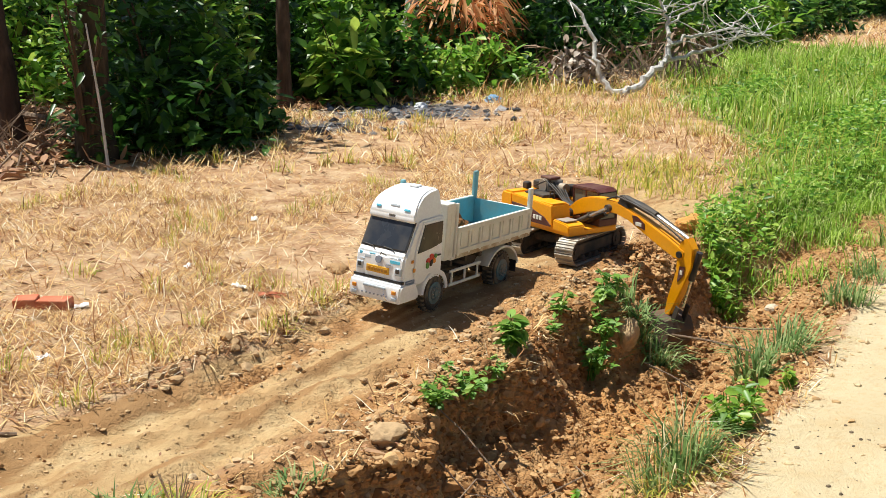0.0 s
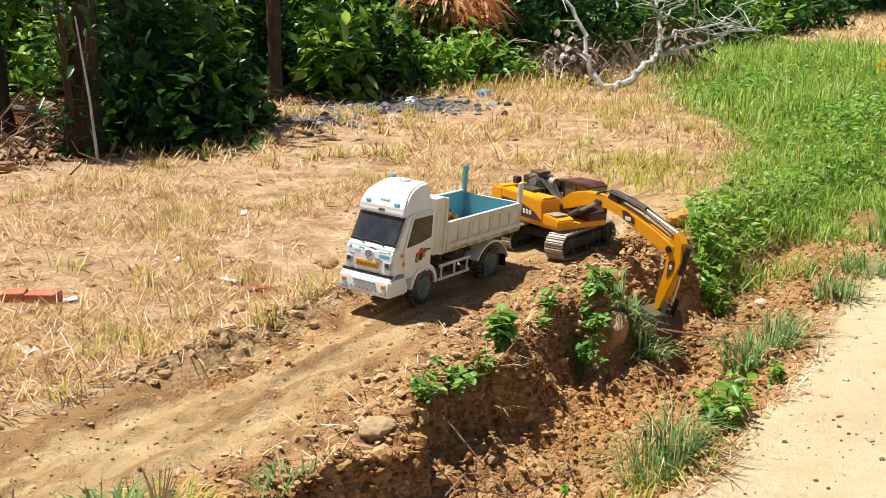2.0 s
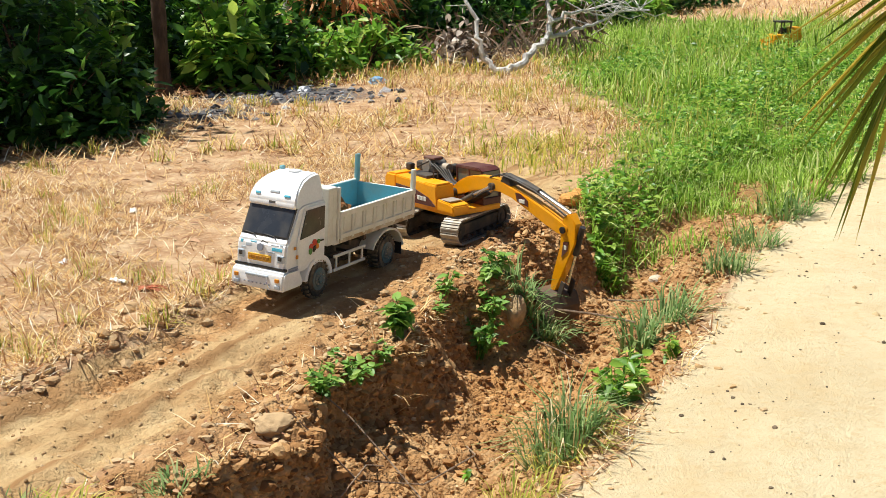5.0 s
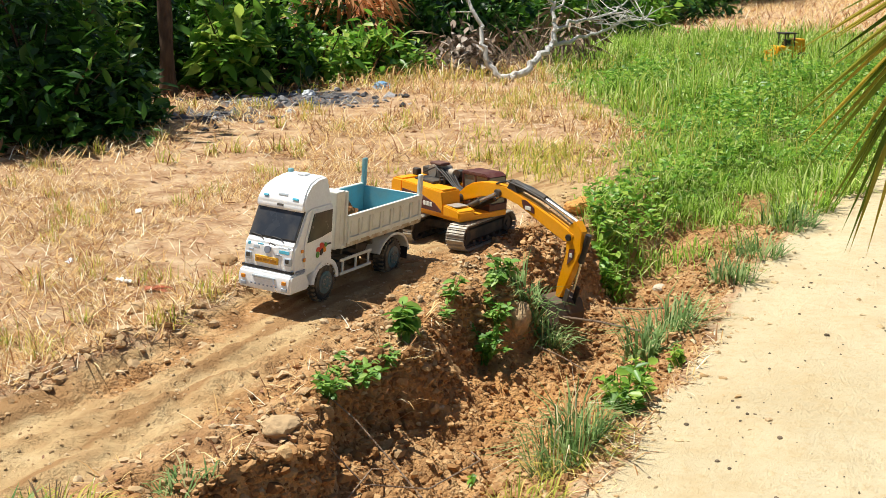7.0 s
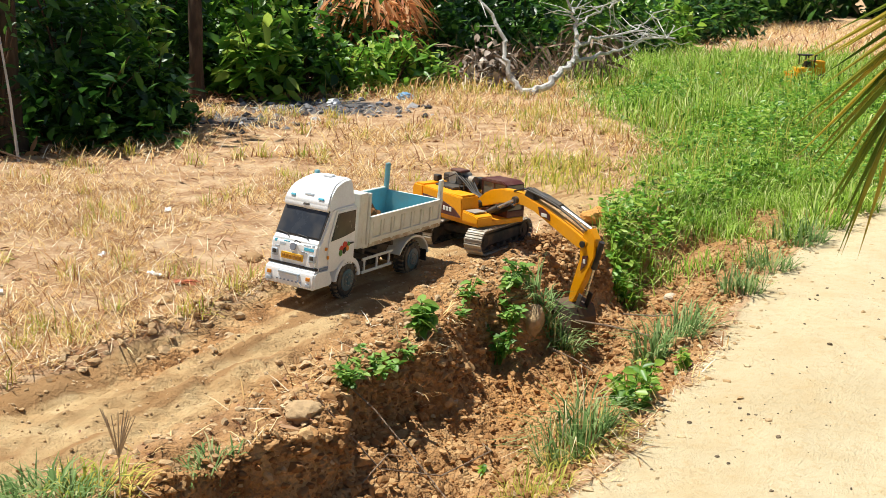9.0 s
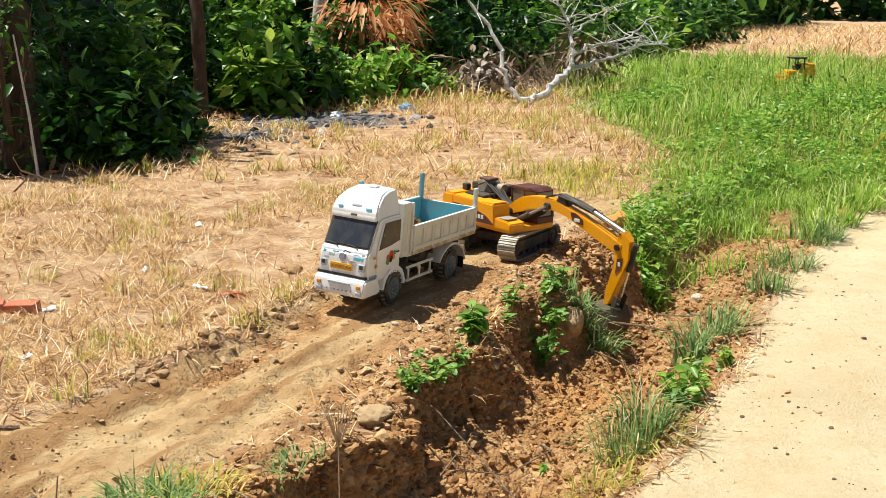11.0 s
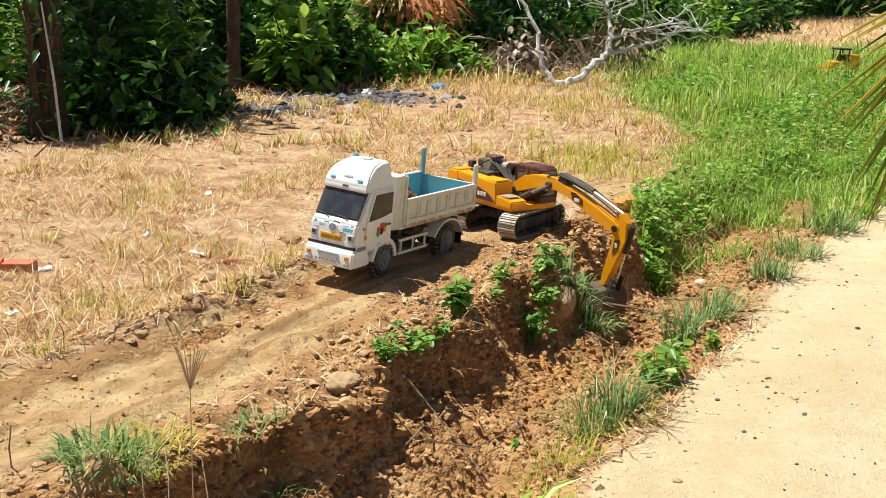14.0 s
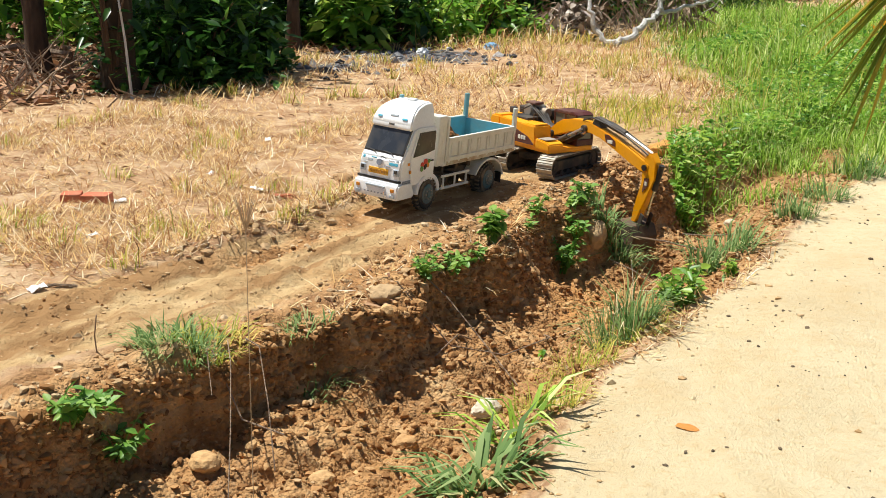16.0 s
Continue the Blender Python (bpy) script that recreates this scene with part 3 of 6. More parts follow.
def build_truck():
    t = thing("dump_truck", Matrix.Translation(TRUCK_O + Vector((0, 0, 0.006))) @ pose(0, 0, 0, 3.0, 1.9, TRUCK_YAW) @ Matrix.Diagonal((0.97, 0.93, 0.99, 1)), "white toy tipper truck with cream bed on a dirt track", "toy truck")
    y0, y1 = 0.004, 0.198
    yc = (y0 + y1) / 2
    shell = [(-0.192, 0.105), (-0.192, 0.165), (-0.186, 0.204), (-0.173, 0.217), (-0.121, 0.312), (-0.09, 0.322), (0.030, 0.322), (0.036, 0.30), (0.036, 0.105)]
    cab = part("cab", prism(bmesh.new(), shell, y0, y1, 0.007), WHITE, t, "white painted cab with rounded edges", True)
    # roof fairing, curved over the cab
    arc = [(-0.136, 0.306), (-0.137, 0.326), (-0.128, 0.347), (-0.108, 0.370), (-0.074, 0.388), (-0.024, 0.399), (0.024, 0.401), (0.032, 0.391), (0.032, 0.320)]
    bm = prism(bmesh.new(), arc, y0 + 0.003, y1 - 0.003)
    for v in bm.verts:
        k = max(0.0, (v.co.z - 0.335) / 0.07)
        v.co.y = yc + (v.co.y - yc) * (1 - 0.30 * k * k)
    es = list(bm.edges)
    bmesh.ops.bevel(bm, geom=es, offset=0.006, segments=3, affect="EDGES")
    fairing = part("roof_fairing", bm, WHITE, t, "white curved roof fairing with blue marks", True)
    for x, z, y, w, m in ((-0.1305, 0.345, 0.045, 0.022, CYAN), (-0.1305, 0.345, 0.160, 0.018, CYAN), (-0.1235, 0.353, 0.098, 0.036, PRINT), (-0.1345, 0.322, 0.100, 0.026, BLACK)):
        part("decal", B((0.004, w, 0.007), (0, 0, 0), 0.001, pose(x, y, z, 0, 24, 0)), m, fairing, "blue and black sticker")
    part("roof_hatch", B((0.03, 0.035, 0.006), (-0.01, yc, 0.403), 0.002), WHITE, fairing)
    part("roof_lamp", B((0.02, 0.014, 0.014), (0.008, y1 - 0.034, 0.404), 0.004), BLUE, fairing, "small blue roof lamp")
    # windscreen
    m = pose(-0.1485, yc, 0.2645, 0, math.degrees(math.atan2(0.052, 0.095)), 0)
    part("windscreen", B((0.007, 0.176, 0.096), (0, 0, 0), 0.003, m), GLASS, cab, "dark tinted windscreen")
    part("windscreen_rubber", B((0.004, 0.184, 0.104), (0.0005, 0, 0), 0.002, m), BLACK, cab)
    for dy in (-0.05, 0.03):
        bm = bmesh.new()
        tube(bm, [(-0.179, yc + dy, 0.216), (-0.175, yc + dy + 0.012, 0.224), (-0.172, yc + dy + 0.05, 0.227)], 0.0016, 6)
        part("wiper", bm, BLACK, cab)
    bm = bmesh.new()
    tube(bm, [(-0.188, yc + 0.0, 0.204), (-0.196, yc - 0.01, 0.212), (-0.194, yc - 0.03, 0.206)], 0.002, 6)
    part("washer_hose", bm, BLACK, cab)
    # side doors and windows
    for side, y in ((-1, y0), (1, y1)):
        win = [(-0.122, 0.212), (-0.088, 0.300), (0.020, 0.300), (0.020, 0.228), (-0.04, 0.218)]
        door = part("door", prism(bmesh.new(), [(-0.128, 0.135), (-0.133, 0.210), (-0.094, 0.308), (0.027, 0.308), (0.027, 0.135)], y + side * 0.003 - 0.002, y + side * 0.003 + 0.002, 0.0012), WHITE, cab, "white cab door with a dark window")
        part("door_window", prism(bmesh.new(), win, y + side * 0.006 - 0.0015, y + side * 0.006 + 0.0015, 0.001), GLASS, door, "dark tinted door window")
        part("door_handle", B((0.020, 0.005, 0.005), (0.005, y + side * 0.008, 0.190), 0.0015), BLACK, door)
        for k, (dx, dz, w, h, mat) in enumerate(((-0.055, 0.197, 0.020, 0.016, RED), (-0.035, 0.207, 0.022, 0.018, RED), (-0.020, 0.193, 0.016, 0.014, AMBER), (-0.060, 0.183, 0.018, 0.014, GREEN), (-0.038, 0.188, 0.020, 0.012, BLACK), (-0.015, 0.208, 0.012, 0.012, GREEN))):
            bm = bmesh.new()
            cyl(bm, w * 0.62, 0.003, (0, 0, 0), "Y", 7)
            bmesh.ops.transform(bm, matrix=pose(dx, y + side * (0.0055 + 0.0006 * k), dz - 0.018, 0, 30 * k, 0) @ Matrix.Diagonal((1, 1, h / w, 1)), verts=bm.verts)
            part("decal", bm, mat, door, "red, green and amber flower sticker")
        part("sill_marks", B((0.05, 0.003, 0.010), (-0.150, y + side * 0.002, 0.125), 0.001), GREY, cab)
        # arch over the front wheel
        ring = [(0.083 * math.cos(a), 0.064 + 0.076 * math.sin(a)) for a in np.linspace(math.pi * 0.98, 0.02, 14)]
        ring += [(0.066 * math.cos(a), 0.064 + 0.060 * math.sin(a)) for a in np.linspace(0.02, math.pi * 0.98, 14)]
        part("wheel_arch", prism(bmesh.new(), ring, y - 0.004 if side < 0 else y - 0.03, y + 0.03 if side < 0 else y + 0.006, 0.0015), WHITE, cab, "white plastic wheel arch", True)
        part("indicator", B((0.010, 0.004, 0.010), (-0.145, y + side * 0.004, 0.190), 0.001), AMBER, cab, "small amber indicator")
        part("indicator", B((0.010, 0.004, 0.012), (-0.132, y + side * 0.004, 0.160), 0.001), AMBER, cab)
    # bumper
    prof = [(-0.210, 0.062), (-0.212, 0.098), (-0.205, 0.118), (-0.188, 0.124), (-0.120, 0.124), (-0.098, 0.085), (-0.098, 0.062)]
    bumper = part("bumper", prism(bmesh.new(), prof, y0 - 0.006, y1 + 0.006, 0.006), WHITE, t, "white bumper with badge bars and amber lamps", True)
    part("bumper_gap", B((0.01, 0.20, 0.008), (-0.190, yc, 0.128), 0.001), BLACK, t)
    for y, w, z, mat in ((0.022, 0.016, 0.097, AMBER), (0.182, 0.016, 0.097, AMBER), (0.020, 0.022, 0.076, PRINT), (0.180, 0.022, 0.076, PRINT)):
        part("bumper_lamp", B((0.006, w, 0.012), (-0.2115, y, z), 0.002), mat, bumper)
    part("bumper_slot", B((0.004, 0.090, 0.008), (-0.2115, yc, 0.104), 0.002), PRINT, bumper)
    for k in range(7):
        part("lettering_bar", B((0.003, 0.007, 0.005), (-0.2112, yc - 0.048 + 0.016 * k, 0.080), 0.001), GREY, bumper)
    bm = bmesh.new()
    tube(bm, [(-0.214, yc - 0.055, 0.068), (-0.222, yc - 0.048, 0.085), (-0.216, yc - 0.040, 0.105)], 0.0022, 6)
    part("tow_wire", bm, CHROME, bumper)
    # grille, plate and headlights
    part("licence_plate", B((0.005, 0.092, 0.022), (0, 0, 0), 0.002, pose(-0.1925, yc + 0.004, 0.156, 0, 3, 0)), PLATE, cab, "amber plate")
    for k in range(6):
        part("plate_bar", B((0.003, 0.010, 0.010), (-0.1958, yc - 0.030 + 0.0136 * k, 0.156), 0.001), dusty("dark_amber", (0.45, 0.20, 0.01)) if k == 0 else bpy.data.materials["dark_amber"], cab)
    for y in (0.024, 0.178):
        part("headlight", B((0.010, 0.028, 0.026), (0, 0, 0), 0.004, pose(-0.189, y, 0.160, 0, 2, 0)), PRINT, cab, "clear headlight")
        part("headlight_lens", B((0.004, 0.014, 0.014), (-0.196, y, 0.163), 0.002), GLASS, cab)
    bm = bmesh.new()
    cyl(bm, 0.012, 0.005, (0, 0, 0), "X", 20)
    bmesh.ops.transform(bm, matrix=pose(-0.190, yc + 0.004, 0.188, 0, 9, 0), verts=bm.verts)
    part("badge", bm, GREY, cab, "round grey badge")
    for k, (y, z, w, h) in enumerate(((0.040, 0.196, 0.050, 0.014), (0.060, 0.180, 0.030, 0.006), (0.150, 0.200, 0.030, 0.012), (0.180, 0.210, 0.014, 0.014), (0.170, 0.186, 0.024, 0.006), (0.050, 0.212, 0.040, 0.005), (0.135, 0.214, 0.030, 0.005), (0.025, 0.214, 0.014, 0.010))):
        part("front_sticker", B((0.003, w * 0.8, h * 0.7), (0, 0, 0), 0.0008, pose(-0.1905 + 0.16 * (z - 0.18), y, 0.176 + (z - 0.18) * 0.72, 0, 9, 0)), PRINT if k % 3 else CYAN, cab, "faded grey and blue sticker")
    # chassis
    for y in (0.07, 0.15):
        part("chassis_rail", B((0.60, 0.018, 0.030), (0.33, y, 0.108), 0.002), CHASSIS, t)
    part("gearbox", B((0.16, 0.09, 0.05), (0.14, yc, 0.085), 0.008), CHASSIS, t)
    bm = bmesh.new()
    cyl(bm, 0.012, 0.2, (0.45, yc, 0.062), "Y", 12)
    cyl(bm, 0.026, 0.05, (0.45, yc, 0.062), "Y", 16)
    part("rear_axle", bm, CHASSIS, t)
    bm = bmesh.new()
    cyl(bm, 0.009, 0.2, (0.0, yc, 0.062), "Y", 12)
    part("front_axle", bm, CHASSIS, t)
    part("battery_box", B((0.05, 0.04, 0.045), (0.085, 0.03, 0.090), 0.004), BLACK, t)
    part("tank", B((0.13, 0.05, 0.055), (0.22, 0.195, 0.085), 0.012), CHASSIS, t)
    for side, y in ((-1, 0.006), (1, 0.212)):
        for z in (0.068, 0.114):
            part("side_guard", B((0.205, 0.007, 0.010), (0.200, y, z), 0.002), CREAM, t)
        for x in (0.115, 0.20, 0.285):
            part("side_guard_post", B((0.008, 0.006, 0.050), (x, y + 0.001, 0.091), 0.001), CREAM, t)
        part("guard_bracket", B((0.010, 0.06, 0.010), (0.200, y - side * 0.03, 0.114), 0.001), CHASSIS, t)
        wheel(t, 0.0, 0.018 if side < 0 else 0.186, 0.062, 0.062, 0.034, side)
        wheel(t, 0.45, 0.024 if side < 0 else 0.196, 0.062, 0.064, 0.052, side)
        ring = [(0.45 + 0.122 * math.cos(a), 0.050 + 0.100 * math.sin(a)) for a in np.linspace(math.pi * 0.86, math.pi * 0.06, 16)]
        ring += [(0.45 + 0.114 * math.cos(a), 0.050 + 0.092 * math.sin(a)) for a in np.linspace(math.pi * 0.06, math.pi * 0.86, 16)]
        ya = -0.006 if side < 0 else 0.166
        part("mudguard", prism(bmesh.new(), ring, ya, ya + 0.062, 0.001), CREAM, t, "cream mudguard over the rear wheel", True)
        part("mud_flap", B((0.004, 0.05, 0.05), (0.560, ya + 0.03, 0.060), 0.001), BLACK, t)
    # tipping bed
    bed = part("tipping_bed", B((0.55, 0.222, 0.012), (0.365, 0.112, 0.160), 0.002), CREAM, t, "cream metal bed, pale blue inside, holding soil")
    bed.matrix_local = Matrix.Diagonal((1, 1.12, 1, 1))
    for x in np.linspace(0.12, 0.62, 6):
        part("bed_bearer", B((0.014, 0.20, 0.026), (float(x), 0.115, 0.142), 0.001), CHASSIS, bed)
    for side, y, mi in ((-1, 0.0, CREAM), (1, 0.224, CREAM)):
        top = 0.262 if side < 0 else 0.272
        part("bed_side", B((0.520, 0.006, top - 0.165), (0.377, y, (top + 0.165) / 2), 0.001), mi, bed, "cream bed side with pressed panels")
        part("bed_side_lining", B((0.515, 0.003, top - 0.172), (0.377, y - side * 0.005, (top + 0.170) / 2), 0.0), BLUE, bed, "pale blue inside of the bed side")
        part("bed_rail", B((0.527, 0.012, 0.018), (0.377, y + side * 0.003, top - 0.008), 0.002), CREAM, bed)
        part("bed_rail", B((0.527, 0.012, 0.016), (0.377, y + side * 0.003, 0.181), 0.002), CREAM, bed)
        part("bed_skirt", B((0.527, 0.010, 0.015), (0.377, y + side * 0.002, 0.1655), 0.002), STAINED, bed, "rust-stained lower lip of the bed")
        for x in np.linspace(0.158, 0.592, 7):
            part("pressed_panel", B((0.042, 0.004, 0.046), (float(x), y + side * 0.0045, (top + 0.182) / 2), 0.0015), CREAM, bed)
        for x in np.linspace(0.122, 0.628, 8):
            part("bed_rib", B((0.014, 0.010, top - 0.17), (float(x), y + side * 0.0035, (top + 0.165) / 2), 0.002), CREAM, bed)
        # corner posts at the tail
        part("tail_post", B((0.024, 0.012, 0.178 if side < 0 else 0.205), (0.632, y, 0.247 if side < 0 else 0.262), 0.003), CREAM if side < 0 else BLUE, bed, "upright post at the tail of the bed")
    part("headboard", B((0.052, 0.218, 0.190), (0.080, 0.112, 0.252), 0.004), CREAM, bed, "deep cream headboard")
    part("headboard_recess", B((0.004, 0.004, 0.15), (0.080, 0.0035, 0.25), 0.001), CREAM, bed)
    part("headboard_post", B((0.012, 0.012, 0.185), (0.113, 0.004, 0.252), 0.002), CREAM, bed)
    part("headboard_post", B((0.012, 0.012, 0.185), (0.113, 0.220, 0.252), 0.002), CREAM, bed)
    part("headboard_lining", B((0.003, 0.20, 0.165), (0.108, 0.115, 0.255), 0.001), BLUE, bed)
    part("tailgate", B((0.008, 0.218, 0.098), (0.632, 0.112, 0.214), 0.002), CREAM, bed, "tailgate, pale blue inside")
    part("tailgate_lining", B((0.003, 0.210, 0.092), (0.626, 0.112, 0.216), 0.0), BLUE, bed)
    part("bed_floor_lining", B((0.515, 0.214, 0.003), (0.377, 0.112, 0.168), 0.0), BLUE, bed)
    # soil heaped behind the headboard: a low mound under broken lumps
    soil = clod_material("load_soil", (0.20, 0.085, 0.035), (0.36, 0.17, 0.07), (0.50, 0.28, 0.13))
    bm = bmesh.new()
    bmesh.ops.create_icosphere(bm, subdivisions=4, radius=1)
    for v in bm.verts:
        k = 1 + 0.30 * noise.noise(v.co * 3.1) + 0.2 * noise.noise(v.co * 9)
        v.co = Vector((max(0.112, 0.215 + v.co.x * 0.125 * k), min(0.207, max(0.015, 0.122 + v.co.y * 0.088 * k)), max(0.168, 0.190 + v.co.z * 0.088 * k)))
    load = part("soil_load", bm, soil, bed, "heap of red-brown soil")
    m = 420
    a, q = rng.random(m) * 6.28, np.sqrt(rng.random(m))
    px, py = 0.218 + 0.105 * q * np.cos(a), 0.122 + 0.078 * q * np.sin(a)
    pz = 0.190 + 0.088 * np.sqrt(np.maximum(1 - (q * 0.95) ** 2, 0))
    lumps = tagged(new("soil_lumps", clod_mesh("soil_lumps", np.stack([px, py, pz], 1), 0.004 + 0.013 * rng.random(m) ** 2, soil, 1)), kind="stuff")
    lumps.parent = load
    return t


build_truck()


# ---- the toy excavator ----
EX_O, EX_YAW, HOUSE_YAW = Vector((0.475, 5.28, 0.004)), 55.5, -53.0


def build_excavator():
    ex = thing("excavator", Matrix.Translation(EX_O) @ pose(0, 0, 0, 0, 0, EX_YAW), "yellow toy excavator with steel tracks, its arm down in the ditch", "toy excavator")
    L, R, W = 0.205, 0.047, 0.078
    straight = 2 * (L - R)
    total = 2 * straight + 2 * math.pi * R
    shoe_bm = bmesh.new()
    box(shoe_bm, (0.0190, W, 0.005), (0, 0, 0), 0.0012, segs=1)
    box(shoe_bm, (0.004, W * 0.98, 0.004), (0.005, 0, 0.0035), 0.0)
    shoe_me = bpy.data.meshes.new("track_shoe")
    shoe_bm.to_mesh(shoe_me)
    shoe_bm.free()
    shoe_me.materials.append(TRACK)
    for y in (-0.115, 0.115):
        prof = [(-(L - R) + (R - 0.006) * math.cos(a), R + (R - 0.006) * math.sin(a)) for a in np.linspace(math.pi / 2, 1.5 * math.pi, 12)]
        prof += [((L - R) + (R - 0.006) * math.cos(a), R + (R - 0.006) * math.sin(a)) for a in np.linspace(-math.pi / 2, math.pi / 2, 12)]
        inner = [(x * 0.97, R + (z - R) * 0.80) for x, z in prof]
        bm = bmesh.new()
        a0 = [bm.verts.new((x, y - W * 0.35, z)) for x, z in prof]
        a1 = [bm.verts.new((x, y + W * 0.35, z)) for x, z in prof]
        b0 = [bm.verts.new((x, y - W * 0.35, z)) for x, z in inner]
        b1 = [bm.verts.new((x, y + W * 0.35, z)) for x, z in inner]
        n = len(prof)
        for i in range(n):
            j = (i + 1) % n
            for q in ((a0[i], a0[j], a1[j], a1[i]), (b0[j], b0[i], b1[i], b1[j]), (a0[j], a0[i], b0[i], b0[j]), (a1[i], a1[j], b1[j], b1[i])):
                bm.faces.new(q)
        chain = part("track", bm, CHASSIS, ex, "worn steel crawler track")
        count = 44
        for k in range(count):
            s = total * k / count
            if s < straight:
                x, z, ang = -(L - R) + s, 2 * R, 0
            elif s < straight + math.pi * R:
                a = (s - straight) / R
                x, z, ang = (L - R) + R * math.sin(a), R + R * math.cos(a), math.degrees(a)
            elif s < 2 * straight + math.pi * R:
                x, z, ang = (L - R) - (s - straight - math.pi * R), 0.0, 180
            else:
                a = (s - 2 * straight - math.pi * R) / R
                x, z, ang = -(L - R) - R * math.sin(a), R - R * math.cos(a), 180 + math.degrees(a)
            o = new("track_shoe", shoe_me)
            o.parent = chain
            o.matrix_local = pose(x, y, z, 0, ang, 0)
        part("track_frame", B((0.30, W * 0.5, 0.045), (0, y, R), 0.006), CHASSIS, ex)
        for x in (-(L - R), L - R):
            bm = bmesh.new()
            cyl(bm, R * 0.70, W * 0.62, (x, y, R), "Y", 20, bevel=0.003)
            cyl(bm, R * 0.28, W * 0.72, (x, y, R), "Y", 14)
            part("sprocket" if x > 0 else "idler", bm, CHASSIS, ex, "", True)
        for x in np.linspace(-0.10, 0.10, 5):
            bm = bmesh.new()
            cyl(bm, 0.013, W * 0.66, (float(x), y, 0.016), "Y", 12)
            part("track_roller", bm, CHASSIS, ex)
    part("undercarriage", B((0.17, 0.20, 0.034), (0, 0, 0.064), 0.01), CHASSIS, ex, "dark dusty undercarriage")
    bm = bmesh.new()
    cyl(bm, 0.075, 0.022, (0, 0, 0.090), "Z", 32)
    part("swing_ring", bm, CHASSIS, ex)
    up = HOUSE_YAW - EX_YAW
    T = pose(0, 0, 0, 0, 0, up)

    def hp(name, bm, mat, parent=None, label="", sm=False):
        bmesh.ops.transform(bm, matrix=T, verts=bm.verts)
        return part(name, bm, mat, parent or ex, label, sm)
    deck = hp("house", B((0.40, 0.24, 0.022), (-0.045, 0, 0.112), 0.004), YELLOW, None, "yellow upper house with maroon side panels")
    hp("counterweight", prism(bmesh.new(), [(-0.245, 0.120), (-0.262, 0.140), (-0.262, 0.205), (-0.245, 0.222), (-0.185, 0.222), (-0.185, 0.120)], -0.128, 0.128, 0.008), YELLOW, deck, "rounded yellow counterweight", True)
    hp("side_body", prism(bmesh.new(), [(-0.186, 0.121), (-0.186, 0.218), (0.062, 0.206), (0.068, 0.150), (0.068, 0.121)], -0.131, -0.040, 0.003), YELLOW, deck, "yellow right body panel", True)
    hp("tank_top", B((0.075, 0.07, 0.006), (0.02, -0.086, 0.210), 0.002), YELLOW, deck)
    hp("side_panel", prism(bmesh.new(), [(-0.178, 0.126), (-0.178, 0.186), (-0.06, 0.180), (0.020, 0.158), (0.062, 0.132), (0.062, 0.126)], -0.1345, -0.128), MAROON, deck, "dark maroon side panel with pale lettering bars")
    for k in range(3):
        hp("lettering_bar", B((0.014, 0.002, 0.017), (-0.035 + 0.019 * k, -0.1352, 0.150), 0.001), CREAM, deck)
    hp("step_box", prism(bmesh.new(), [(0.070, 0.115), (0.070, 0.158), (0.150, 0.150), (0.165, 0.142), (0.165, 0.115)], -0.131, -0.050, 0.004), YELLOW, deck, "yellow step box", True)
    hp("step_plate", B((0.060, 0.060, 0.004), (0.110, -0.092, 0.1575), 0.001), STEEL, deck, "worn steel tread plate")
    hp("left_body", B((0.16, 0.075, 0.085), (-0.105, 0.088, 0.163), 0.006), YELLOW, deck)
    # engine left bare behind the cab
    hp("engine_bay", B((0.12, 0.17, 0.02), (-0.115, 0.01, 0.214), 0.004), BLACK, deck, "black open engine bay")
    bm = bmesh.new()
    cyl(bm, 0.030, 0.085, (-0.14, 0.03, 0.243), "Y", 18, bevel=0.005)
    cyl(bm, 0.020, 0.05, (-0.08, 0.04, 0.238), "X", 14)
    hp("motor", bm, STEEL, deck, "grey electric motor", True)
    for x, y, s in ((-0.20, 0.02, 0.034), (-0.215, -0.03, 0.026), (-0.09, -0.005, 0.026), (-0.06, 0.075, 0.030), (-0.165, 0.085, 0.034)):
        hp("pump_block", B((s * 1.2, s, s * 1.1), (x, y, 0.236), 0.006, None), BLACK, deck)
    hp("pump_cover", B((0.07, 0.05, 0.012), (-0.13, 0.02, 0.275), 0.005), MAROON, deck)
    for k in range(5):
        bm = bmesh.new()
        y = -0.03 + 0.02 * k
        tube(bm, [(-0.17 + 0.02 * k, y, 0.24), (-0.11, y + 0.012, 0.268 - 0.006 * k), (-0.05, y * 0.6, 0.236), (0.0, -0.02 + 0.008 * k, 0.205), (0.04, -0.012 + 0.006 * k, 0.19)], 0.0032, 6)
        hp("hose", bm, BLACK, deck)
    bm = bmesh.new()
    tube(bm, [(-0.045, -0.05, 0.21), (-0.045, -0.05, 0.240), (-0.02, -0.052, 0.245), (-0.015, -0.052, 0.21)], 0.0025, 6)
    hp("handrail", bm, BLACK, deck)
    # cab: frame, panes, roof
    x0, x1, c0, c1, z0, z1 = -0.010, 0.150, 0.036, 0.128, 0.115, 0.262
    cabm = hp("cab_floor", B((x1 - x0, c1 - c0, 0.035), ((x0 + x1) / 2, (c0 + c1) / 2, z0 + 0.016), 0.004), MAROON, None, "maroon cab with hazy panes")
    hp("cab_roof", prism(bmesh.new(), [(x0 - 0.004, z1 - 0.012), (x0 - 0.002, z1), (x1 - 0.03, z1 + 0.003), (x1 - 0.004, z1 - 0.010)], c0 - 0.003, c1 + 0.003, 0.003), MAROON, cabm, "dusty maroon cab roof")
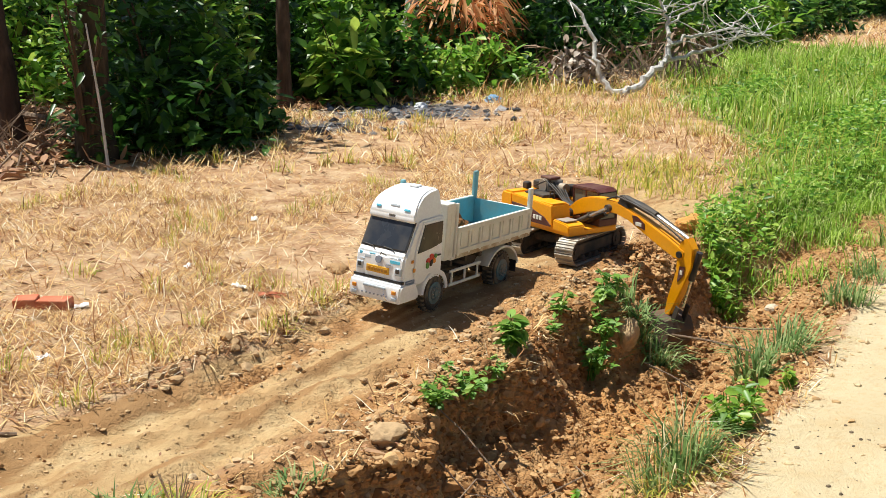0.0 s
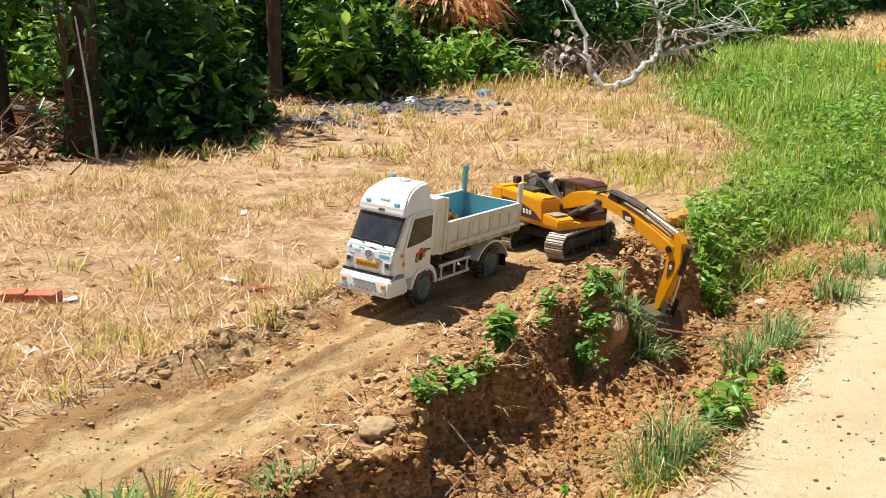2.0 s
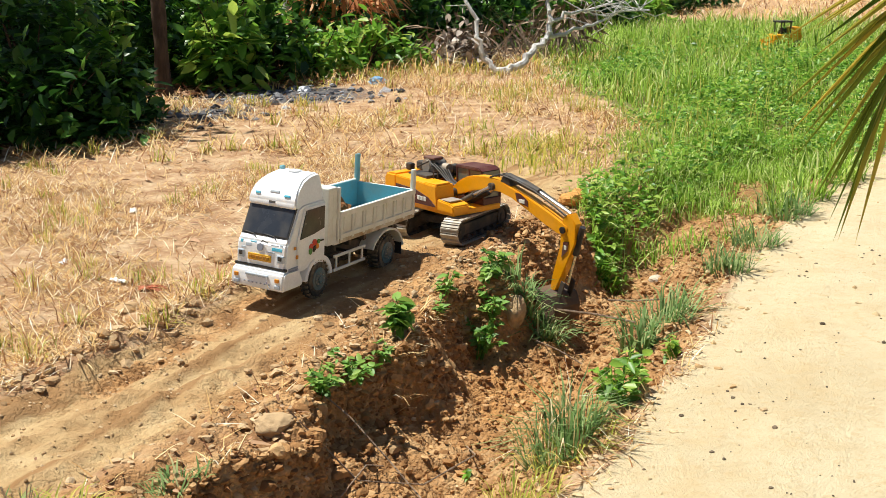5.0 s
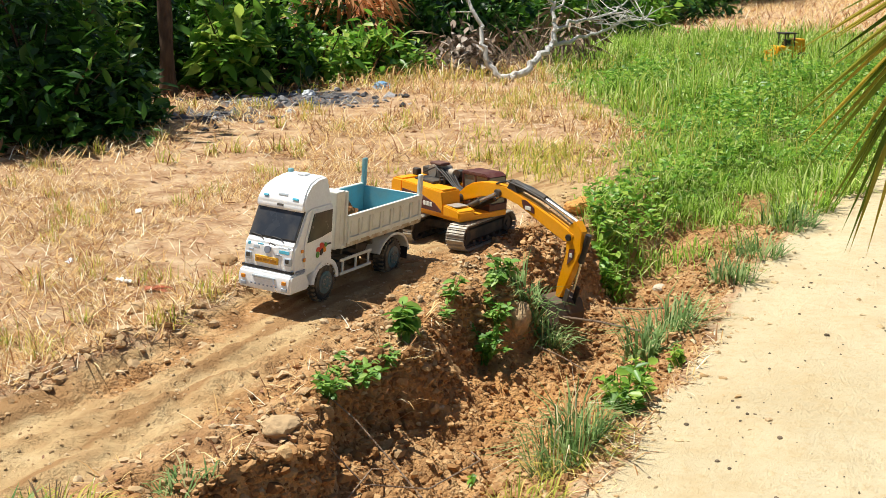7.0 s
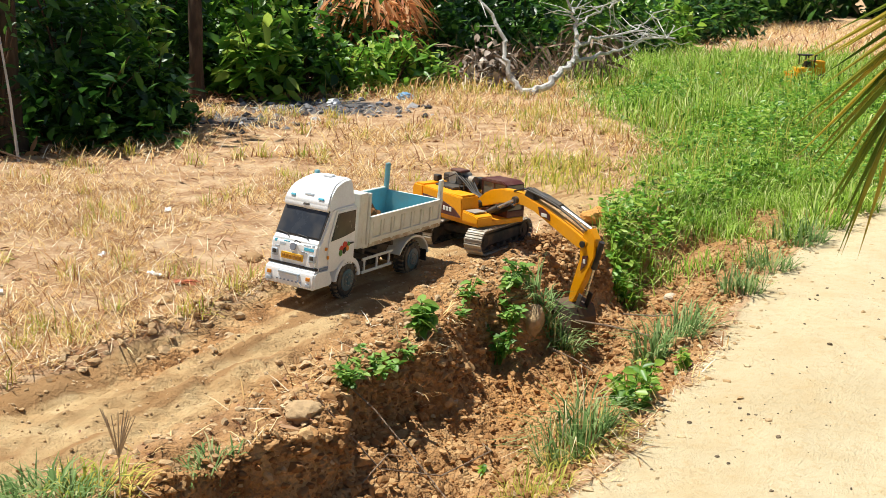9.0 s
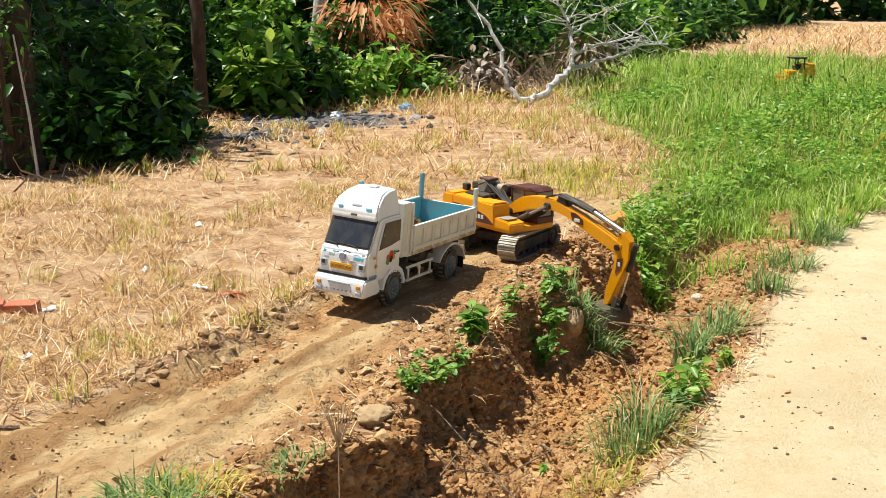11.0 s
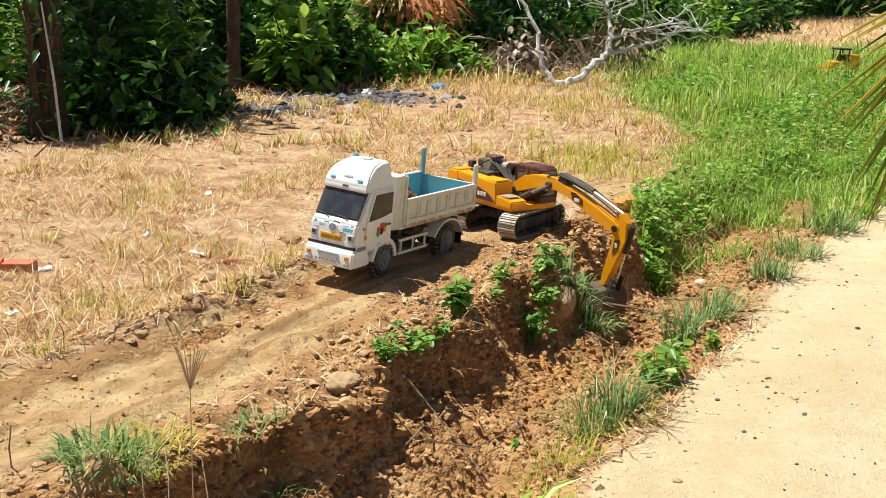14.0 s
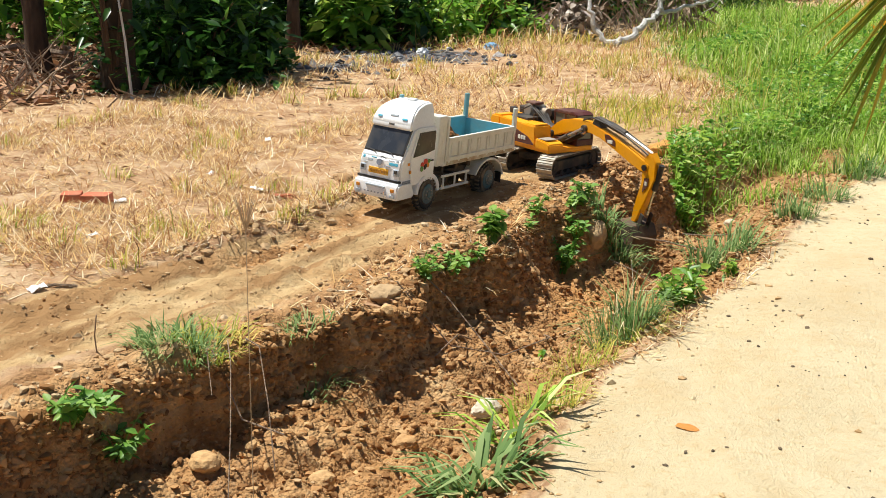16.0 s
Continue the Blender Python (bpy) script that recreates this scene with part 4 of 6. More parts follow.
    for x, xt in ((x0 + 0.004, x0 + 0.004), (x1 - 0.004, x1 - 0.014), (0.068, 0.066)):
        for y in (c0 + 0.003, c1 - 0.003):
            bm = bmesh.new()
            tube(bm, [(x, y, z0 + 0.03), (xt, y, z1 - 0.006)], 0.0052, 8)
            hp("cab_pillar", bm, MAROON, cabm)
    for y in (c0 + 0.003, c1 - 0.003):
        hp("cab_pane", B((0.068, 0.0025, 0.10), (0.032, y, 0.20), 0.0), CLEAR, cabm, "hazy cab window pane")
        hp("cab_pane", B((0.064, 0.0025, 0.10), (0.103, y, 0.20), 0.0), CLEAR, cabm)
    hp("cab_pane", B((0.0025, 0.08, 0.10), (x1 - 0.008, (c0 + c1) / 2, 0.20), 0.0), CLEAR, cabm)
    hp("seat", B((0.05, 0.05, 0.05), (0.04, 0.082, 0.165), 0.008), BLACK, cabm)
    # boom
    top = [(0.030, 0.186), (0.070, 0.216), (0.110, 0.237), (0.175, 0.250), (0.243, 0.254), (0.300, 0.249), (0.441, 0.211), (0.560, 0.170), (0.650, 0.134)]
    bot = [(0.640, 0.102), (0.600, 0.102), (0.540, 0.123), (0.440, 0.163), (0.360, 0.194), (0.300, 0.206), (0.245, 0.206), (0.160, 0.192), (0.060, 0.160), (0.030, 0.156)]
    boom = hp("boom", prism(bmesh.new(), top + bot, -0.019, 0.019, 0.0025), YELLOW, None, "curved yellow boom with maroon marks", True)
    for y in (-0.0200, 0.0200):
        hp("boom_mark", prism(bmesh.new(), [(0.395, 0.186), (0.385, 0.216), (0.410, 0.217), (0.450, 0.196), (0.452, 0.174)], y - 0.001, y + 0.001), MAROON, boom, "maroon mark with a pale bar")
        hp("lettering_bar", B((0.030, 0.003, 0.014), (0.420, y * 1.02, 0.190), 0.001, None), CREAM, boom)
    for r, w, x, z in ((0.014, 0.066, 0.262, 0.222), (0.012, 0.052, 0.628, 0.120), (0.016, 0.075, 0.045, 0.168)):
        hp("boom_pin", cyl(bmesh.new(), r, w, (x, 0, z), "Y", 16), BLACK, boom)
    for y in (-0.040, 0.040):
        bm = bmesh.new()
        tube(bm, [(0.075, y, 0.128), (0.180, y, 0.180)], 0.0105, 12)
        hp("lift_cylinder", bm, BLACK, boom, "black hydraulic cylinder")
        bm = bmesh.new()
        tube(bm, [(0.175, y, 0.178), (0.265, y, 0.222)], 0.0055, 10)
        hp("lift_rod", bm, CHROME, boom, "chrome piston rod")
    hp("cylinder_bracket", prism(bmesh.new(), [(0.300, 0.245), (0.320, 0.276), (0.345, 0.270), (0.360, 0.236)], -0.018, 0.018, 0.002), BLACK, boom)
    bm = bmesh.new()
    tube(bm, [(0.330, 0, 0.268), (0.490, 0, 0.232)], 0.013, 14)
    hp("arm_cylinder", bm, BLACK, boom, "black hydraulic cylinder on the boom")
    bm = bmesh.new()
    tube(bm, [(0.485, 0, 0.234), (0.648, 0, 0.178)], 0.0062, 10)
    hp("arm_rod", bm, CHROME, boom, "chrome piston rod")
    for y in (-0.017, 0.017, 0.008):
        bm = bmesh.new()
        tube(bm, [(0.245, y, 0.254), (0.300, y, 0.272), (0.400, y * 1.2, 0.258), (0.480, y, 0.236), (0.580, y, 0.198), (0.640, y, 0.172)], 0.0035, 7)
        hp("hose", bm, BLACK, boom, "black rubber hose")
    # stick and bucket
    arm = hp("stick", prism(bmesh.new(), [(0.612, 0.124), (0.630, 0.172), (0.658, 0.182), (0.684, 0.146), (0.684, 0.082), (0.636, -0.020), (0.592, -0.108), (0.566, -0.112), (0.576, -0.055), (0.612, 0.060)], -0.017, 0.017, 0.0025), YELLOW, None, "yellow digging arm", True)
    for y in (-0.0185, 0.0185):
        hp("stick_mark", prism(bmesh.new(), [(0.622, 0.020), (0.630, 0.078), (0.656, 0.082), (0.650, 0.048)], y - 0.001, y + 0.001), MAROON, arm)
        hp("lettering_bar", B((0.012, 0.003, 0.016), (0.640, y * 1.02, 0.058), 0.001), CREAM, arm)
    bm = bmesh.new()
    tube(bm, [(0.704, 0, 0.140), (0.672, 0, 0.035)], 0.011, 12)
    hp("bucket_cylinder", bm, BLACK, arm, "black bucket cylinder")
    bm = bmesh.new()
    tube(bm, [(0.674, 0, 0.040), (0.640, 0, -0.070)], 0.0055, 10)
    hp("bucket_rod", bm, CHROME, arm)
    for y in (-0.026, 0.026):
        hp("bucket_link", prism(bmesh.new(), [(0.632, -0.062), (0.650, -0.070), (0.622, -0.150), (0.604, -0.140)], y - 0.003, y + 0.003, 0.001), BLACK, arm)
    # bucket colour holds both mud and the shade it digs in
    shell = [(0.545, -0.100), (0.620, -0.118), (0.640, -0.160), (0.630, -0.205), (0.595, -0.240), (0.545, -0.250), (0.500, -0.240)]
    inner = [(0.504, -0.232), (0.545, -0.241), (0.590, -0.232), (0.622, -0.200), (0.631, -0.160), (0.614, -0.125), (0.547, -0.108)]
    bucket = hp("bucket", prism(bmesh.new(), shell + inner, -0.062, 0.062, 0.001), SHADED_MUD, None, "muddy worn steel bucket", True)
    for y in (-0.063, 0.063):
        hp("bucket_cheek", prism(bmesh.new(), shell, y - 0.002, y + 0.002), SHADED_MUD, bucket)
    for k in range(5):
        hp("bucket_tooth", prism(bmesh.new(), [(0.510, -0.228), (0.512, -0.245), (0.470, -0.236)], -0.058 + 0.0265 * k, -0.046 + 0.0265 * k), STEEL, bucket)


build_excavator()


# ---- plants, earth and litter ----
def blade_mesh(name, P, H, Wd, lean, az, material, curl=0.35):
    """Bent tapered blades: P root points, H lengths, Wd widths, lean from upright in radians, az the way they lean."""
    n = len(P)
    d = np.stack([np.cos(az), np.sin(az), np.zeros(n)], 1)
    s = np.stack([-np.sin(az), np.cos(az), np.zeros(n)], 1)
    ups = np.array([0, 0, 1.0])
    mid = P + (d * np.sin(lean)[:, None] + ups * np.cos(lean)[:, None]) * (H * 0.55)[:, None]
    l2 = np.minimum(lean + curl * (0.5 + rng.random(n)), 1.75)
    tip = mid + (d * np.sin(l2)[:, None] + ups * np.cos(l2)[:, None]) * (H * 0.45)[:, None]
    tip[:, 2] = np.maximum(tip[:, 2], P[:, 2] + 0.003)
    w = Wd[:, None] * 0.5
    V = np.stack([P - s * w, P + s * w, mid + s * w * 0.8, mid - s * w * 0.8, tip], 1).reshape(-1, 3)
    b = np.arange(n)[:, None] * 5
    loops = np.concatenate([b + np.array([[0, 1, 2, 3]]), b + np.array([[3, 2, 4]])], 1).ravel()
    starts = (np.arange(n)[:, None] * 7 + np.array([[0, 4]])).ravel()
    return raw_mesh(name, V, loops, starts, material)


def unit(v):
    return v / np.maximum(np.linalg.norm(v, axis=1, keepdims=True), 1e-6)


def leaf_mesh(name, P, D, L, Wd, material, fold=0.25):
    """Folded pointed leaves at P along D."""
    n = len(P)
    D = unit(D)
    s = unit(np.cross(D, np.array([0, 0, 1.0]) + 0.35 * rng.normal(size=(n, 3))))
    nn = np.cross(s, D)
    Lc, w = L[:, None], Wd[:, None] * 0.5
    droop = np.array([0, 0, -1.0]) * Lc * 0.18
    V = np.stack([P, P + D * Lc * 0.30 + s * w * 0.92 + nn * w * fold, P + D * Lc * 0.68 + s * w * 0.72 + nn * w * fold + droop * 0.5, P + D * Lc + droop,
                  P + D * Lc * 0.68 - s * w * 0.72 + nn * w * fold + droop * 0.5, P + D * Lc * 0.30 - s * w * 0.92 + nn * w * fold, P + D * Lc * 0.5 + droop * 0.3], 1).reshape(-1, 3)
    b = np.arange(n)[:, None] * 7
    tri = np.array([[0, 6, 1, 1, 6, 2, 2, 6, 3, 3, 6, 4, 4, 6, 5, 5, 6, 0]])
    loops = (b + tri).ravel()
    return raw_mesh(name, V, loops, np.arange(n * 6) * 3, material)


def stuff(name, me, label, category):
    return tagged(new(name, me), label, category, kind="stuff")


def spread(n, x0, x1, y0, y1, want):
    """n random ground points, kept where want(kinds, x, y) says so."""
    x, y = rng.uniform(x0, x1, n), rng.uniform(y0, y1, n)
    z, kinds = land(x, y)
    keep = rng.random(n) < want(kinds, x, y)
    return np.stack([x, y, z], 1)[keep], {k: v[keep] for k, v in kinds.items()}


# tall green grass
def grass_share(k, x, y):
    return k["green"] * (1 - 0.5 * smooth((y - 14) / 8)) * np.clip(0.9 - 1.6 * np.maximum(fbm(x, y, 0.8, 3, 211), 0), 0.25, 1)


for n, x0, x1, y0, y1, h0, h1, w in ((46000, 0.9, 4.6, 4.9, 9.0, 0.05, 0.24, 0.0065), (56000, 1.2, 11, 9.0, 16, 0.10, 0.40, 0.010), (30000, 1.5, 18, 16, 30, 0.10, 0.42, 0.015)):
    P, k = spread(n, x0, x1, y0, y1, grass_share)
    m = len(P)
    tall = 0.30 + 1.0 * np.clip(1.6 * fbm(P[:, 0], P[:, 1], 1.1, 3, 201) + 0.5, 0, 1)
    rise = 0.42 + 0.58 * smooth((P[:, 0] - k["gx"]) / 1.1)
    H = rng.uniform(h0, h1, m) * tall * rise
    stuff("grass", blade_mesh("grass", P - np.array([0, 0, 0.01]), H, w * rng.uniform(0.6, 1.4, m), np.abs(rng.normal(0.42, 0.34, m)), 6.28 * vnoise(P[:, 0] * 3.5, P[:, 1] * 3.5, 77) * 2 + rng.normal(0, 1.0, m), GRASS, 0.8), "tall bright green grass, uneven and seeding", "grass")
P, k = spread(7500, 1.2, 10, 5.2, 19, lambda k, x, y: k["green"] * np.clip(0.35 + 1.4 * fbm(x, y, 0.7, 3, 241), 0.05, 1))
m = len(P)
stuff("seeding_grass", blade_mesh("seeding_grass", P, rng.uniform(0.14, 0.40, m), rng.uniform(0.003, 0.005, m) * (0.5 + P[:, 1] / 11), np.abs(rng.normal(0.2, 0.2, m)), rng.random(m) * 6.28, YELLOWGRASS, 0.5), "thin pale seeding grass stalks", "grass")
# broad weeds among the grass
P, k = spread(105000, 1.0, 7, 4.9, 13, lambda k, x, y: k["green"] * np.clip(0.42 + 1.9 * fbm(x, y, 1.1, 4, 211), 0.03, 1) * np.clip(0.45 + 0.18 * (y - 5), 0.4, 1))
m = len(P)
D = np.stack([rng.normal(size=m), rng.normal(size=m), rng.uniform(0.0, 0.9, m)], 1)
P[:, 2] += rng.uniform(0.01, 0.27, m) * (0.15 + 0.85 * smooth((P[:, 0] - k["gx"] - 0.1) / 1.2)) * np.clip(0.6 + 1.5 * fbm(P[:, 0], P[:, 1], 2.0, 3, 251), 0.2, 1.3)
stuff("field_weeds", leaf_mesh("field_weeds", P, D, rng.uniform(0.022, 0.055, m) * (0.55 + P[:, 1] / 15), rng.uniform(0.012, 0.028, m) * (0.55 + P[:, 1] / 15), LEAFLIGHT), "low leafy bright green weeds in the grass", "weeds")


# weeds and grass spilling over the ditch edge
n = 1500
y = rng.uniform(5.25, 7.4, n)
z0, k = land(np.zeros(n), y)
x = np.maximum(k["edge"] + rng.uniform(-0.20, 0.18, n), 1.06) + np.abs(rng.normal(0, 0.05, n))
z = land(x, y)[0]
P = np.stack([x, y, z + rng.uniform(0.01, 0.10, n)], 1)
stuff("edge_weeds", leaf_mesh("edge_weeds", P, np.stack([rng.normal(size=n), rng.normal(size=n), rng.uniform(-0.2, 0.8, n)], 1), rng.uniform(0.025, 0.06, n), rng.uniform(0.012, 0.03, n), LEAFLIGHT), "leafy green weeds spilling over the ditch edge", "weeds")
P[:, 2] = z
stuff("edge_grass", blade_mesh("edge_grass", P, rng.uniform(0.05, 0.16, n), rng.uniform(0.004, 0.008, n), np.abs(rng.normal(0.7, 0.35, n)), rng.normal(-0.6, 1.2, n), GRASS, 0.8), "green grass arching over the ditch edge", "grass")


# straw and yellow stubble on the field
def straw_share(k, x, y):
    patch = np.clip(0.36 + 1.9 * fbm(x, y, 2.4, 4, 221), 0.10, 1)
    return patch * (1 - np.clip(1.25 * k["path"], 0, 1)) * (1 - k["inside"]) * (1 - k["sand"]) * (1 - 0.8 * k["litter"]) * (1 - k["ash"]) * (1 - 0.75 * k["green"]) * np.clip(1 - 1.1 * k["clay"], 0, 1)


for n, x0, x1, y0, y1, l0, l1, w in ((120000, -2.8, 1.4, 3.0, 7.0, 0.02, 0.09, 0.0028), (80000, -3, 2.2, 7.0, 13.5, 0.04, 0.16, 0.0052), (60000, 2.5, 19, 17, 36, 0.10, 0.34, 0.016)):
    P, k = spread(n, x0, x1, y0, y1, straw_share)
    m = len(P)
    stuff("straw", blade_mesh("straw", P + np.array([0, 0, 0.002]), rng.uniform(l0, l1, m), w * rng.uniform(0.6, 1.6, m), np.clip(rng.normal(1.25, 0.28, m), 0.2, 1.55), rng.random(m) * 6.28, STRAW, 0.15), "dry cut straw lying on the field", "straw")
for n, x0, x1, y0, y1, h, w in ((230, -2.8, 1.5, 3.3, 7.0, 0.07, 0.0034), (300, -2.0, 2.2, 7.0, 13.0, 0.09, 0.006)):
    C, k = spread(n, x0, x1, y0, y1, straw_share)
    for mat, share, nm, lb in ((YELLOWGRASS, 20, "grass_stubble", "small yellow-green tufts of stubble"), (STRAW, 14, "dry_stubble", "small dry straw tufts")):
        P = np.repeat(C, share, 0)
        m = len(P)
        P = P + np.stack([rng.normal(0, 0.025, m), rng.normal(0, 0.025, m), np.zeros(m)], 1)
        stuff(nm, blade_mesh(nm, P, h * rng.uniform(0.4, 1.6, m), w * rng.uniform(0.6, 1.4, m), np.abs(rng.normal(0.5, 0.35, m)), rng.random(m) * 6.28, mat, 0.7), lb, "grass")
# yellow-green grass thinning out from the meadow into the field
P, k = spread(60000, 0.2, 2.4, 6.4, 12.5, lambda k, x, y: 0.22 * np.exp(-((x - k["gx"] + 0.30) / 0.42) ** 2) * np.clip(0.25 + 2.2 * fbm(x, y, 1.8, 3, 261), 0, 1) * (1 - k["inside"]))
m = len(P)
stuff("thin_grass", blade_mesh("thin_grass", P, rng.uniform(0.04, 0.16, m), rng.uniform(0.004, 0.008, m), np.abs(rng.normal(0.5, 0.35, m)), rng.random(m) * 6.28, YELLOWGRASS, 0.7), "yellowing grass thinning out into the field", "grass")
# grass grown over the shallow end of the ditch
P, k = spread(60000, 1.0, 3.2, 5.3, 8.0, lambda k, x, y: k["inside"] * smooth((y - 5.3) / 0.7) * np.clip(0.25 + 2.4 * fbm(x, y, 2.4, 3, 271), 0, 1))
m = len(P)
stuff("ditch_grass", blade_mesh("ditch_grass", P, rng.uniform(0.05, 0.17, m), rng.uniform(0.003, 0.007, m), np.abs(rng.normal(0.5, 0.35, m)), rng.random(m) * 6.28, GRASS, 0.8), "green grass grown over the end of the ditch", "grass")
# dry leaves
P, k = spread(15000, -3.2, 1.6, 3.0, 12, lambda k, x, y: np.clip(0.26 + 0.9 * k["litter"] + 0.3 * k["ash"], 0, 1) * (1 - k["inside"]) * (1 - k["sand"]) * (1 - 0.97 * k["path"]))
m = len(P)
stuff("fallen_leaves", leaf_mesh("fallen_leaves", P + np.array([0, 0, 0.006]), np.stack([rng.normal(size=m), rng.normal(size=m), rng.normal(0, 0.12, m)], 1), 0.010 + 0.06 * rng.random(m) ** 2.5, 0.006 + 0.022 * rng.random(m) ** 2, DEADLEAF), "scattered brown fallen leaves", "leaves")
P, k = spread(26000, -6, 0.6, 5.5, 13, lambda k, x, y: k["litter"] * 0.8)
m = len(P)
stuff("leaf_litter", leaf_mesh("leaf_litter", P + np.array([0, 0, 0.01]), np.stack([rng.normal(size=m), rng.normal(size=m), rng.normal(0.1, 0.25, m)], 1), rng.uniform(0.05, 0.14, m), rng.uniform(0.025, 0.06, m), DEADLEAF), "brown leaf litter under the trees", "leaves")

# clods in the ditch, on its banks and beside the digger
for n, s0, s1, mat, nm, lb, share in (
        (64000, 0.003, 0.012, CLOD, "clods", "crumbled red-brown clay clods in the ditch", lambda k, x, y: k["inside"] * 0.75 * (1 - 0.5 * smooth((y - 5.4) / 0.6))),
        (4200, 0.009, 0.030, CLOD, "clods", "larger broken clay clods", lambda k, x, y: k["inside"] * np.clip(0.35 + 1.2 * fbm(x, y, 2.2, 2, 231), 0, 1) * 0.7 * (1 - 0.85 * smooth((y - 5.3) / 0.6))),
        (12000, 0.003, 0.012, PALE, "dry_clods", "dry pale crumbs of earth", lambda k, x, y: np.clip(k["clay"] + 0.06 * (1 - k["green"]), 0, 1) * (1 - 0.95 * k["inside"]) * (1 - 0.97 * k["sand"]) * (1 - 0.6 * k["path"])),
        (26000, 0.003, 0.014, PALE, "dry_clods", "crumbled dry earth along the ditch edge", lambda k, x, y: 0.8 * np.exp(-((x - k["edge"] + 0.08) / 0.13) ** 2)),
        (2200, 0.008, 0.020, PALE, "dry_clods", "dry lumps of earth along the ditch edge", lambda k, x, y: 0.5 * np.exp(-((x - k["edge"] + 0.06) / 0.14) ** 2)),
        (40000, 0.002, 0.006, PALE, "dry_clods", "small crumbs of earth on the track", lambda k, x, y: 0.35 * k["path"] * (1 - k["sand"])),
        (10000, 0.002, 0.007, CLOD, "clods", "brown crumbs along the streaks of the track", lambda k, x, y: 0.6 * k["path"] * (1 - k["sand"]) * np.clip(2.0 * (k["streak"] - 0.16), 0, 1)),
        (1300, 0.008, 0.018, PALE, "dry_clods", "dry lumps of pale earth", lambda k, x, y: np.clip(k["clay"], 0, 1) * 0.5 * (1 - k["sand"]) * (1 - k["inside"]) + 0.012 * (1 - k["sand"]) * (1 - k["path"]))):
    P, k = spread(n, -1.9, 2.0, 2.0, 6.6, share)
    m = len(P)
    S = s0 + (s1 - s0) * rng.random(m) ** 2.2
    S *= 0.8 if s1 > 0.015 else 1.0
    P[:, 2] += S * 0.05
    stuff(nm, clod_mesh(nm, P, S, mat, 2 if s1 > 0.015 else 1), lb, "soil")
for n, s0, s1 in ((9000, 0.003, 0.013), (1300, 0.009, 0.026)):
    y = rng.uniform(2.0, 5.3, n)
    e = land(np.zeros(n), y)[1]["edge"]
    e = land(e, y)[1]["edge"]
    x = e + rng.uniform(-0.015, 0.11, n)
    S = s0 + (s1 - s0) * rng.random(n) ** 2
    stuff("wall_clods", clod_mesh("wall_clods", np.stack([x, y, land(x, y)[0] + S * 0.05], 1), S * 0.85, CLOD, 2 if s1 > 0.02 else 1), "broken clay crumbling from the ditch wall", "soil")
n = 600
a = rng.random(n) * 6.28
q = np.sqrt(rng.random(n))
x, y = 0.80 + 0.19 * q * np.cos(a), 5.24 + 0.17 * q * np.sin(a)
S = 0.003 + 0.015 * rng.random(n) ** 2.5
z = land(x, y)[0] + 0.045 * (1 - q) * rng.random(n) + S * 0.2
stuff("spoil_heap", clod_mesh("spoil_heap", np.stack([x, y, z], 1), S * 0.8, CLOD, 2), "low heap of broken earth beside the crawler track", "soil")
# the berm pushed up by the truck
n = 420
y = rng.uniform(3.6, 5.2, n)
x = np.interp(y, (3.2, 3.6, 4.1, 4.6, 5.4), (-1.10, -0.78, -0.47, -0.22, 0.2)) + rng.normal(0, 0.05, n)
z = land(x, y)[0]
S = 0.006 + 0.020 * rng.random(n) ** 2
stuff("dry_clods", clod_mesh("dry_clods", np.stack([x, y, z + S * 0.1], 1), S * 0.8, PALE, 2), "lumps of earth heaped beside the track", "soil")
SANDLUMP = clod_material("sand_lumps", (0.48, 0.30, 0.14), (0.58, 0.42, 0.23), (0.66, 0.53, 0.34))
# dark crumbs on the sand
P, k = spread(1600, 0.4, 2.2, 2.2, 5.5, lambda k, x, y: k["sand"] * 0.18)
near = rng.normal(size=(16, 3)) * np.array([0.10, 0.16, 0]) + np.array([1.12, 3.6, 0])
near[:, 2] = land(near[:, 0], near[:, 1])[0]
P = np.concatenate([P, near])
m = len(P)
S = 0.0018 + 0.004 * rng.random(m) ** 3
stuff("pebbles", clod_mesh("pebbles", P + np.array([0, 0, 0.001]), S, DARKP, 1), "dark crumbs scattered on pale sand", "pebbles")
P, k = spread(20000, 0.2, 2.6, 2.2, 6.5, lambda k, x, y: 0.8 * np.exp(-((x - k["sandx"] + 0.03) / 0.12) ** 2) + 0.015 * k["sand"])
m = len(P)
stuff("sand_crumbs", clod_mesh("sand_crumbs", P, 0.002 + 0.010 * rng.random(m) ** 3, SANDLUMP, 1), "pale crumbs along the edge of the sand bank", "soil")


def stone(name, x, y, r, mat, label, sx=1.0, sz=0.7, lift=0.3):
    bm = bmesh.new()
    bmesh.ops.create_icosphere(bm, subdivisions=4, radius=1)
    o = Vector((x * 7, y * 5, r * 90))
    for v in bm.verts:
        k = 1 + 0.25 * noise.noise(v.co * 1.3 + o) + 0.10 * noise.noise(v.co * 4 + o) + 0.04 * noise.noise(v.co * 11 + o)
        v.co = Vector((v.co.x * r * sx, v.co.y * r, v.co.z * r * sz)) * k
    ob = part(name, bm, mat, None, "", True)
    ob.matrix_world = pose(x, y, ground_z(x, y) + r * sz * lift, 0, 0, x * 200)
    return tagged(ob, label, "stone")


